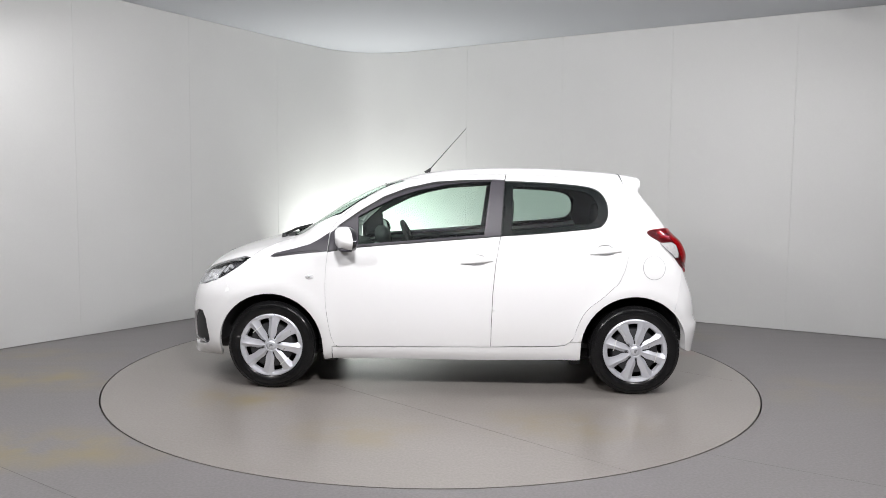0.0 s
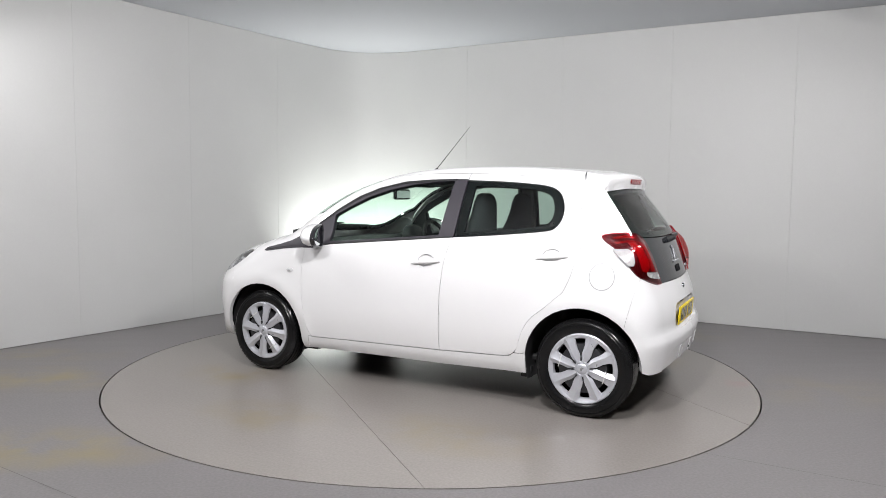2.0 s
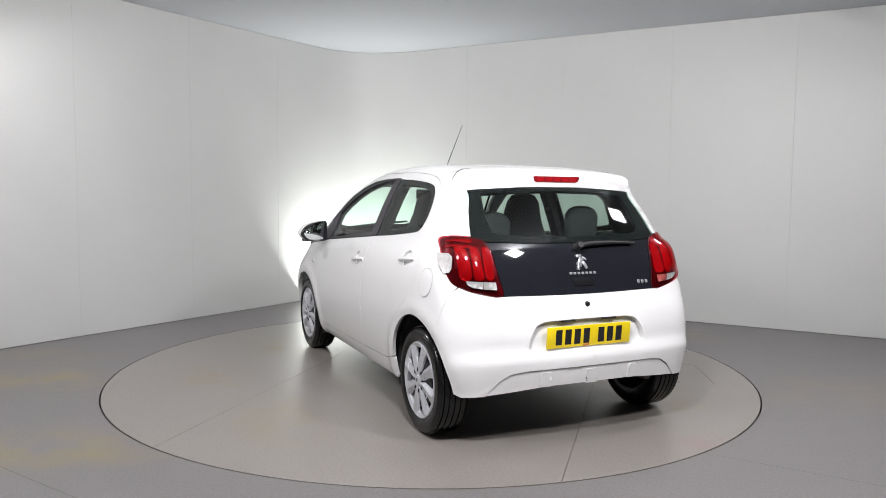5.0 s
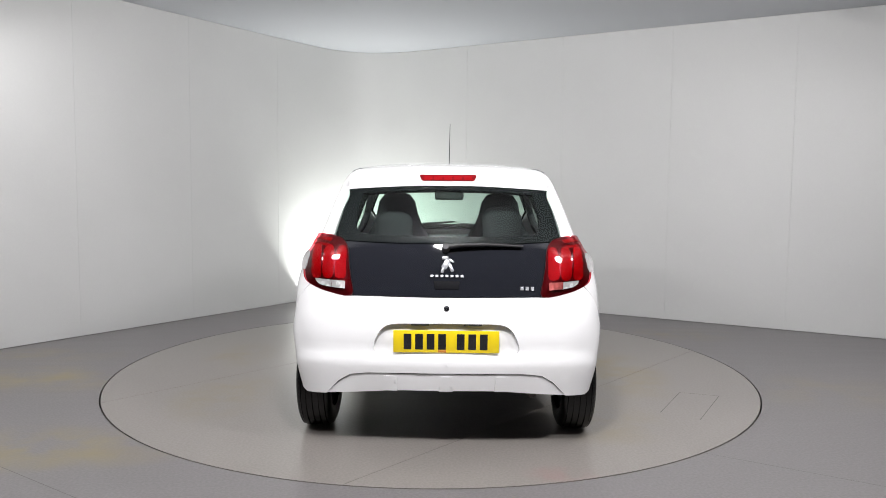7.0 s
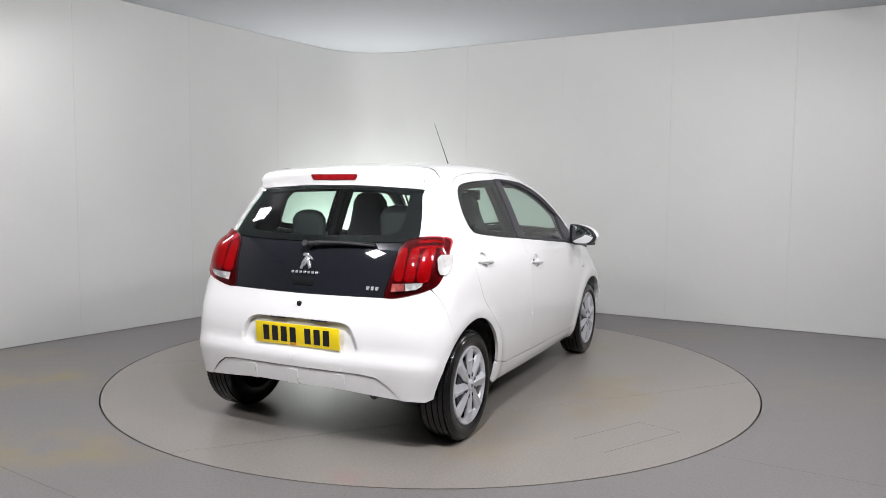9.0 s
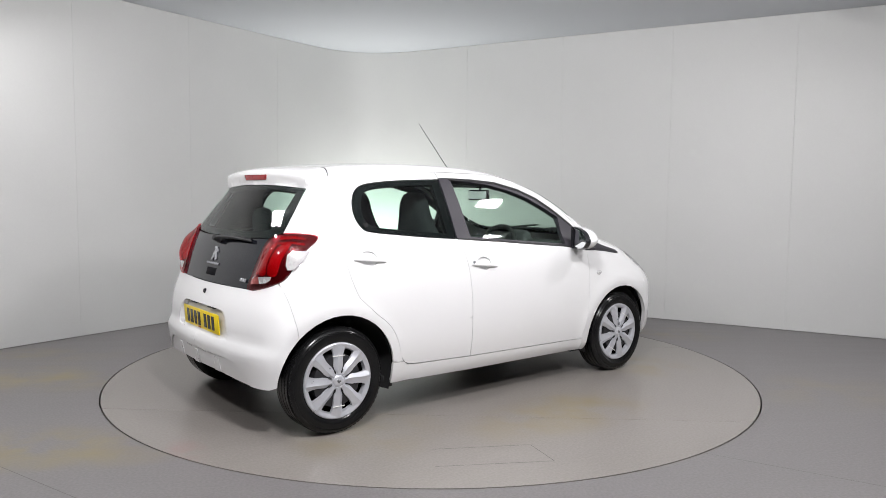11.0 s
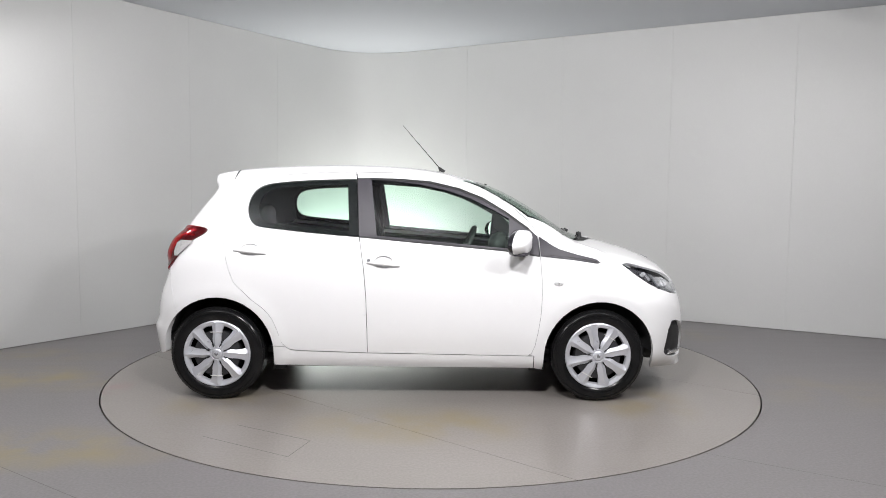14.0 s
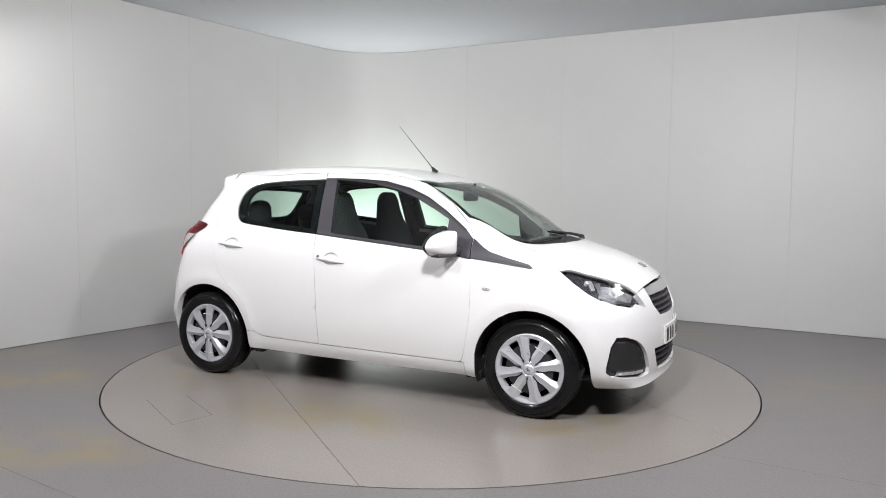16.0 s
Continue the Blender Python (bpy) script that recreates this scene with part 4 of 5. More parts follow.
def build_lamps():
    # headlamps: dark housing with a bright reflector, under a clear lens
    for s in (1, -1):
        lamp = panel("headlamp", "front_corner", HEAD, M["lamp_dark"], car, sides=(s,), offset=-0.030, depth=0.01, gap=0.001, step=0.02, label="dark-rimmed clear headlamp")[0]
        panel("lens", "front_corner", HEAD, M["lens"], lamp, sides=(s,), offset=0.001, depth=0.004, gap=0.002, step=0.02)
        refl = [(1.560, 0.665, 0.772), (1.575, 0.690, 0.690), (1.64, 0.63, 0.68), (1.69, 0.56, 0.678), (1.70, 0.52, 0.715), (1.66, 0.555, 0.735), (1.62, 0.575, 0.762)]
        panel("reflector", "front_corner", refl, M["reflector"], lamp, sides=(s,), offset=-0.010, depth=0.02, gap=0, step=0.012, label="bright silver reflector bowl")
        bar = [(1.515, 0.66, 0.790), (1.555, 0.690, 0.690), (1.575, 0.680, 0.690), (1.545, 0.64, 0.790)]
        panel("reflector", "front_corner", bar, M["chrome"], lamp, sides=(s,), offset=-0.012, depth=0.015, gap=0, step=0.012)
        rim = [(1.722, 0.505, 0.672), (1.699, 0.573, 0.664), (1.627, 0.656, 0.684), (1.544, 0.705, 0.712), (1.548, 0.700, 0.724), (1.630, 0.648, 0.697), (1.700, 0.566, 0.677), (1.724, 0.500, 0.684)]
        panel("reflector", "front_corner", rim, M["chrome"], lamp, sides=(s,), offset=-0.006, depth=0.012, gap=0, step=0.012)
        ear = [(1.470, 0.668, 0.806), (1.500, 0.690, 0.752), (1.522, 0.676, 0.756), (1.498, 0.650, 0.804)]
        panel("reflector", "front_corner", ear, M["reflector"], lamp, sides=(s,), offset=-0.014, depth=0.015, gap=0, step=0.012)
        q = lift("front_corner", [(1.60, 0.62, 0.728), (1.475, 0.680, 0.790)])
        n = surface_normal(q)
        for k, r, mat in ((0, 0.026, "repeater"), (1, 0.013, "repeater")):
            c = Vector(q[k] - n[k] * 0.006)
            c.y *= s
            d = Vector((n[k][0], n[k][1] * s, n[k][2]))
            bm = lathe([(r, -0.02), (r, 0.0), (r * 0.85, 0.004), (r * 0.5, -0.004), (0.001, -0.006)], 24, "z")
            part("bulb_bowl", bm, M[mat], lamp, m=Matrix.Translation(c) @ d.to_track_quat("Z", "Y").to_matrix().to_4x4())
    # tail lamps: dark red shells with three bright upright strips under a clear red lens, and a pale foot
    for s in (1, -1):
        swell = (0.014, TAIL_LAMP, 0.10, (-0.022, 0, 0))
        lamp = panel("tail_lamp", "rear_corner", TAIL_LAMP, M["red_dark"], car, sides=(s,), offset=0.000, depth=0.03, gap=0.0005, step=0.012, bulge=swell, label="red wraparound tail lamp")[0]
        lens = panel("lens", "rear_corner", TAIL_LAMP, M["red_lens"], lamp, sides=(s,), offset=0.0125, depth=0.006, gap=0.0005, step=0.012, bulge=swell, label="glossy clear red lens")[0]
        lens.visible_shadow = False
        for k in range(3):
            y = 0.536 + 0.061 * k
            strip = lift("rear", smooth_curve([(y - 0.024, 0.852), (y + 0.022, 0.853), (y + 0.025, 0.92), (y + 0.022, 0.975), (y + 0.012, 1.004), (y - 0.012, 1.006), (y - 0.024, 0.985), (y - 0.026, 0.92)], 3, True))
            panel("light_strip", "rear_corner", strip, M["red"], lamp, sides=(s,), offset=0.0045, depth=0.003, gap=0, step=0.014, bulge=swell, label="bright red light strip")
        for z, w in ((1.036, 0.011), (1.008, 0.009)):      # the claws swept forward along the top
            top = [(-1.310, 0.690, z - w), (-1.345, 0.650, z - w * 0.3), (-1.395, 0.585, z - w), (-1.392, 0.580, z + w * 0.6), (-1.345, 0.645, z + w), (-1.310, 0.690, z)]
            panel("light_strip", "rear_corner", top, M["red_mid"], lamp, sides=(s,), offset=0.0050, depth=0.003, gap=0, step=0.014, bulge=swell)
        side = [(-1.306, 0.722, 0.968), (-1.372, 0.694, 0.968), (-1.394, 0.688, 0.950), (-1.412, 0.698, 0.900), (-1.414, 0.710, 0.878), (-1.396, 0.733, 0.880), (-1.348, 0.741, 0.926)]
        panel("side_lens", "rear_corner", side, M["clear"], lamp, sides=(s,), offset=0.0145, depth=0.004, gap=0, step=0.014, bulge=swell, label="pale clear side lens")
        inner = [(0.508, 0.795), (0.508, 0.833), (0.575, 0.836), (0.575, 0.801)]
        for nm, mat, foot, tag in (("reversing_lens", "clear", [(0.578, 0.801), (0.578, 0.836), (0.658, 0.842), (0.654, 0.826), (0.630, 0.810)], "pale clear reversing lens"),
                                   ("reversing_lens", "clear", inner, "pale clear reversing lens") if s > 0 else ("fog_lens", "fog", inner, "pinkish red fog lens")):
            panel(nm, "rear_corner", lift("rear", foot), M[mat], lamp, sides=(s,), offset=0.0145, depth=0.004, gap=0, step=0.012, bulge=swell, label=tag)
            y = sum(q[0] for q in foot) / len(foot)
            bulb = [(y + 0.010 * math.cos(c), 0.8185 + 0.011 * math.sin(c)) for c in np.linspace(0, 2 * math.pi, 12, endpoint=False)]
            if mat == "clear":
                panel("bulb", "rear_corner", lift("rear", bulb), M["repeater"], lamp, sides=(s,), offset=0.0160, depth=0.003, gap=0, step=0.012, bulge=swell)
    # side repeaters
    for s in (1, -1):
        q = lift("side", [(0.913, 0.736)])[0]
        bm = bmesh.new()
        bmesh.ops.create_uvsphere(bm, u_segments=20, v_segments=10, radius=1)
        bmesh.ops.scale(bm, vec=(0.027, 0.009, 0.016), verts=bm.verts)
        rep = part("side_repeater", bm, M["repeater"], car, "small clear oval side repeater", m=Matrix.Translation((q[0], q[1] * s, q[2])))
        bm = bmesh.new()
        bmesh.ops.create_uvsphere(bm, u_segments=12, v_segments=8, radius=1)
        bmesh.ops.scale(bm, vec=(0.010, 0.006, 0.007), verts=bm.verts)
        part("bulb", bm, M["reflector"], rep, m=Matrix.Translation((0, 0.005 * s, 0)))


def build_front():
    # upper grille
    g = [(0.0, 0.758), (0.20, 0.752), (0.360, 0.739), (0.358, 0.641), (0.292, 0.575), (0.0, 0.572)]
    grille = panel("grille", "front", g, M["black"], car, whole=True, offset=-0.035, depth=0.01, gap=-0.003, label="black slatted grille")[0]
    bar = [(0.0, 0.756), (0.20, 0.751), (0.352, 0.738), (0.350, 0.695), (0.20, 0.700), (0.0, 0.700)]
    panel("grille_bar", "front", bar, M["chrome"], grille, whole=True, offset=-0.002, depth=0.02, gap=0.001, label="polished chrome grille bar")
    for z, w in ((0.672, 0.345), (0.640, 0.335), (0.608, 0.310), (0.582, 0.285)):
        panel("slat", "front", [(0.0, z + 0.008), (w, z + 0.006), (w, z - 0.007), (0.0, z - 0.006)], M["trim"], grille, whole=True, offset=-0.010, depth=0.02, gap=0, step=0.02)
    # lower grille
    g = [(0.0, 0.397), (0.396, 0.393), (0.329, 0.264), (0.0, 0.270)]
    low = panel("lower_grille", "front", g, M["black"], car, whole=True, offset=-0.035, depth=0.01, gap=-0.003, label="black lower bumper grille")[0]
    for z, w in ((0.365, 0.375), (0.325, 0.352), (0.290, 0.338)):
        panel("slat", "front", [(0.0, z + 0.008), (w, z + 0.006), (w, z - 0.007), (0.0, z - 0.006)], M["trim"], low, whole=True, offset=-0.010, depth=0.02, gap=0, step=0.02)
    plate = panel("number_plate", "front", [(0.0, 0.508), (0.26, 0.508), (0.26, 0.398), (0.0, 0.398)], M["plate_white"], car, whole=True, offset=0.008, depth=0.007, gap=0, label="white front number plate with dark bars")[0]
    for i in range(7):
        y = 0.212 - 0.0625 * i - (0.045 if i > 3 else 0)
        panel("bar", "front", [(y - 0.019, 0.492), (y + 0.019, 0.492), (y + 0.019, 0.414), (y - 0.019, 0.414)], M["gloss"], plate, sides=(1,), offset=0.009, depth=0.0008, gap=0, step=0.02)
    q = lift("top", [(1.655, 0.0)])[0]
    bm = prism([(-0.022, -0.030), (0.015, -0.034), (0.030, 0), (0.015, 0.034), (-0.022, 0.030), (-0.030, 0)], 0, 0.006)
    part("badge", bm, M["silver"], car, "small silver bonnet badge", m=pose(q[0], q[1], q[2] + 0.001, 0, 24, 0))


def number_plate(at, turn, mat, label):
    """A flat plate with seven upright dark bars in place of its writing; it faces along the car's x axis."""
    out = 1 if turn > 0 else -1
    plate = part("number_plate", box(0.008, 0.52, 0.111, 0.003, 2), mat, car, label, m=Matrix.Translation(at) @ Matrix.Rotation(radians(-4 if out < 0 else 3), 4, "Y"))
    y = -0.215
    for i, w in enumerate((0.05, 0.05, 0.05, 0.05, 0.05, 0.05, 0.05)):
        if i == 4:
            y += 0.035
        part("bar", box(0.002, w - 0.012, 0.079, 0.0008, 1), M["gloss"], plate, smooth=False, m=Matrix.Translation((out * 0.0045, (y + w / 2) * -out * -1, 0)))
        y += 0.0605 - 0.004
    part("backing", box(0.012, 0.38, 0.06, 0.004, 1), M["black"], plate, m=Matrix.Translation((-out * 0.009, 0, 0)))
    return plate


def build_rear():
    plate = number_plate((-1.609, 0.0, 0.552), -90, M["plate_yellow"], "yellow rear number plate with dark bars")
    part("sticker", box(0.002, 0.04, 0.012, 0.0008, 1), M["orange"], plate, m=Matrix.Translation((-0.0045, 0.02, -0.048)))
    for y in (-0.13, 0.13):
        part("plate_lamp", box(0.02, 0.09, 0.007, 0.002, 1), M["black"], car, m=Matrix.Translation((-1.596, y, 0.634)))
    # badge: plain raised shapes
    q = lift("rear", [(0.0, 0.925), (0.0, 0.868), (-0.405, 0.808), (0.0, 0.711), (0.0, 0.822)])
    tilt = 20

    def on(k, y=0.0, out=0.004):
        return Matrix.Translation((q[k][0] - out, q[k][1] + y, q[k][2])) @ Matrix.Rotation(radians(tilt), 4, "Y")
    lion = [box(0.008, 0.030, 0.050, 0.003, 2, Matrix.Translation((0, 0.006, 0.0)) @ Matrix.Rotation(radians(28), 4, "X")),
            box(0.008, 0.034, 0.018, 0.003, 2, Matrix.Translation((0, 0.010, 0.032))),
            box(0.008, 0.018, 0.045, 0.003, 2, Matrix.Translation((0, -0.020, -0.018)) @ Matrix.Rotation(radians(-24), 4, "X")),
            box(0.008, 0.016, 0.040, 0.003, 2, Matrix.Translation((0, 0.020, -0.026)) @ Matrix.Rotation(radians(18), 4, "X")),
            box(0.008, 0.030, 0.012, 0.003, 2, Matrix.Translation((0, -0.022, 0.018)) @ Matrix.Rotation(radians(35), 4, "X"))]
    part("badge", joined(*lion), M["silver"], car, "raised silver tailgate badge", m=on(0))
    for i in range(7):
        part("badge_bar", box(0.006, 0.017, 0.014, 0.002, 1), M["silver"], car, m=on(1, 0.075 - 0.025 * i))
    for i in range(3):
        part("badge_bar", box(0.006, 0.018, 0.020, 0.002, 1), M["silver"], car, m=on(2, 0.030 - 0.026 * i))
    lock = part("boot_button", lathe([(0.001, 0.010), (0.010, 0.009), (0.014, 0.005), (0.015, -0.01)], 20), M["gloss"], car, "round black boot release",
                m=Matrix.Translation(q[3]) @ Matrix.Rotation(radians(90), 4, "Z"))
    part("handle_recess", box(0.010, 0.120, 0.045, 0.004, 2, taper=(1, 1.12)), M["border"], car, "dark moulded tailgate handle", m=on(4, 0.0, -0.002))
    # wiper
    w = lift("rear", [(0.008, 1.000), (-0.06, 1.008), (-0.20, 1.012), (-0.38, 1.006)])
    n = surface_normal(w)
    p = w + n * np.array([0.03, 0.032, 0.028, 0.018])[:, None]
    wiper = part("rear_wiper", tube(p, [0.012, 0.011, 0.009, 0.006], 10), M["black"], car, "black rear window wiper")
    part("wiper_blade", tube(w[1:] + n[1:] * 0.010 + np.array([0, 0, 0.012]), 0.006, 6), M["rubber"], wiper)
    part("wiper_hub", tube([w[0] - n[0] * 0.004, w[0] + n[0] * 0.045], [0.022, 0.017], 16), M["black"], wiper)


def build_wheel():
    """One wheel, its face towards +y, centred on its hub."""
    wheel = part("wheel", lathe([(0.178, -0.13), (0.182, -0.10), (0.150, -0.06), (0.140, 0.0), (0.06, 0.012), (0.001, 0.012)], 48), M["rim"], car, "steel wheel with silver cover")
    R = 0.286
    rings = [(0.183, -0.150), (0.215, -0.158), (0.252, -0.157), (0.272, -0.147), (0.281, -0.132)]
    for a, b in ((-0.128, -0.104), (-0.098, -0.072), (-0.066, -0.040), (-0.034, -0.012)):
        rings += [(R - 0.008, a - 0.0005), (R, a), (R, b), (R - 0.008, b + 0.0005)]
    rings += [(0.281, -0.006), (0.274, 0.008), (0.262, 0.015), (0.258, 0.014), (0.255, 0.017), (0.228, 0.020), (0.225, 0.0185), (0.213, 0.016), (0.204, 0.008), (0.192, 0.000), (0.183, -0.03)]
    tyre = part("tyre", lathe(rings, 96), M["rubber"], wheel, "black road tyre")
    # shoulder blocks round the edge
    bm = bmesh.new()
    for i in range(64):
        a = 2 * math.pi * i / 64
        m = Matrix.Rotation(a, 4, "Y") @ Matrix.Translation((0, -0.001, 0.2752))
        b = box(0.019, 0.014, 0.009, 0.002, 1, m)
        me = bpy.data.meshes.new("tmp")
        b.to_mesh(me)
        b.free()
        bm.from_mesh(me)
        bpy.data.meshes.remove(me)
    tagged(part("tread_edge", bm, M["rubber"], wheel), kind="stuff")
    # brake disc behind the cover
    part("brake_disc", lathe([(0.125, -0.02), (0.125, -0.012), (0.07, -0.012), (0.06, 0.0), (0.001, 0.0)], 40), M["disc"], wheel)
    # cover: rim ring, eight broad spokes, hub
    cover = part("wheel_cover", lathe([(0.202, -0.012), (0.206, 0.004), (0.203, 0.013), (0.198, 0.016), (0.190, 0.013), (0.177, 0.008), (0.172, -0.004), (0.171, -0.016)], 96), M["cover"], wheel, "silver eight-spoke wheel cover")
    for i in range(8):
        a = 2 * math.pi * i / 8
        rows = []
        for k in range(13):
            t = k / 12
            r = 0.040 + t * 0.152
            w = float(np.interp(r, (0.040, 0.070, 0.090, 0.110, 0.135, 0.160, 0.178, 0.192), (0.0150, 0.0262, 0.0290, 0.0275, 0.0290, 0.0350, 0.0430, 0.0600)))
            skew = 0.008 * t * t
            lift_y = 0.020 - 0.004 * (1 - t) - 0.010 * t * t
            rows.append([(r, -w + skew, lift_y - 0.016), (r, -w * 0.95 + skew, lift_y - 0.006), (r, -w * 0.30 + skew * 1.5, lift_y + 0.005 + 0.005 * t), (r, w * 0.30 + skew, lift_y + 0.001), (r, w * 0.95 + skew, lift_y - 0.002), (r, w + skew, lift_y - 0.016)])
        bm = bmesh.new()
        vs = [[bm.verts.new((rr * math.cos(a) - ss * math.sin(a), yy, rr * math.sin(a) + ss * math.cos(a))) for rr, ss, yy in row] for row in rows]
        for p, q in zip(vs, vs[1:]):
            for k in range(5):
                bm.faces.new((p[k], p[k + 1], q[k + 1], q[k]))
        bm.faces.new(vs[0]), bm.faces.new(vs[-1][::-1])
        part("spoke", bm, M["cover"], cover)
    part("hub_cap", lathe([(0.052, 0.0), (0.050, 0.012), (0.042, 0.018), (0.036, 0.0185), (0.033, 0.016), (0.030, 0.020), (0.018, 0.024), (0.001, 0.025)], 40), M["cover"], cover)
    bm = joined(*[box(0.022, 0.005, 0.006, 0.001, 1, Matrix.Rotation(radians(45 * i + 22.5), 4, "Y") @ Matrix.Translation((0.056, 0.0180, 0))) for i in range(8)])
    tagged(part("hub_slots", bm, M["rim"], cover), kind="stuff")
    part("hub_badge", joined(box(0.022, 0.004, 0.010, 0.002, 1, Matrix.Translation((0, 0.025, 0.004)) @ Matrix.Rotation(radians(30), 4, "Y")), box(0.010, 0.004, 0.024, 0.002, 1, Matrix.Translation((0, 0.025, 0)))), M["silver"], cover)
    for k in (0, 1):     # two wire cable ties across opposite spokes
        a = radians(180 * k)
        m = Matrix.Rotation(a, 4, "Y") @ Matrix.Translation((0.135, 0.021, 0))
        part("cable_tie", box(0.005, 0.004, 0.075, 0.0015, 1, m), M["plate_white"], cover, "pale cable tie round a spoke")
    return wheel


def build_wheels():
    w = build_wheel()
    turns = {(1, 1): -50, (1, -1): 60, (-1, 1): -15, (-1, -1): 90}
    first = True
    for (fx, s), turn in turns.items():
        x = FRONT_AXLE if fx > 0 else REAR_AXLE
        m = Matrix.Translation((x, s * 0.762, HUB_Z)) @ Matrix.Rotation(0 if s > 0 else math.pi, 4, "Z") @ Matrix.Rotation(radians(turn), 4, "Y")
        if first:
            w.matrix_basis, first = m, False
        else:
            copy_thing(w, m)
    # arch liners and dark underside
    for (cx, cz, r), ax in ((ARCH_F, FRONT_AXLE), (ARCH_R, REAR_AXLE)):
        for s in (1, -1):
            verts, faces = [], []
            n = 28
            for i in range(n + 1):
                a = radians((3 if cx > 0 else -20) + (197 if cx > 0 else 182) * i / n)
                for y, rr in ((0.752, r + 0.010), (0.70, r + 0.006), (0.50, r - 0.02), (0.48, 0.05)):
                    verts.append((cx + rr * math.cos(a), s * (y - (0.04 if y > 0.7 and cx > 0 and math.cos(a) > 0.5 else 0)), max(0.17, cz + rr * math.sin(a))))
            for i in range(n):
                for k in range(3):
                    b = 4 * i + k
                    faces.append((b, b + 4, b + 5, b + 1))
            mesh_object("arch_liner", verts, faces, M["black"], car)
    part("underbody", box(2.55, 1.0, 0.05, 0.02, 2, Matrix.Translation((0.22, 0, 0.205))), M["black"], car, "black underbody tray")
    part("underbody", box(1.55, 1.46, 0.05, 0.02, 2, Matrix.Translation((0.0, 0, 0.225))), M["black"], car)
    for s in (1, -1):
        part("sill_bracket", box(0.10, 0.05, 0.05, 0.01, 2, Matrix.Translation((0.80, s * 0.67, 0.198))), M["black"], car)
        part("sill_bracket", box(0.07, 0.05, 0.07, 0.01, 2, Matrix.Translation((-0.80, s * 0.67, 0.208))), M["black"], car)
    part("rear_beam", box(0.12, 1.20, 0.08, 0.02, 2, Matrix.Translation((-1.17, 0, 0.24))), M["black"], car)
    part("fuel_tank", box(0.55, 0.9, 0.10, 0.03, 3, Matrix.Translation((-0.75, 0, 0.20))), M["black"], car)
    part("exhaust", tube([(-1.1, -0.40, 0.22), (-1.40, -0.42, 0.275), (-1.56, -0.43, 0.285)], 0.022, 12), M["disc"], car, "rusty exhaust tail pipe")
    part("bumper_core", box(0.20, 1.20, 0.26, 0.05, 3, Matrix.Translation((-1.44, 0, 0.44))), M["black"], car)
    part("bumper_core", box(0.22, 1.05, 0.42, 0.05, 3, Matrix.Translation((1.62, 0, 0.42))), M["black"], car)


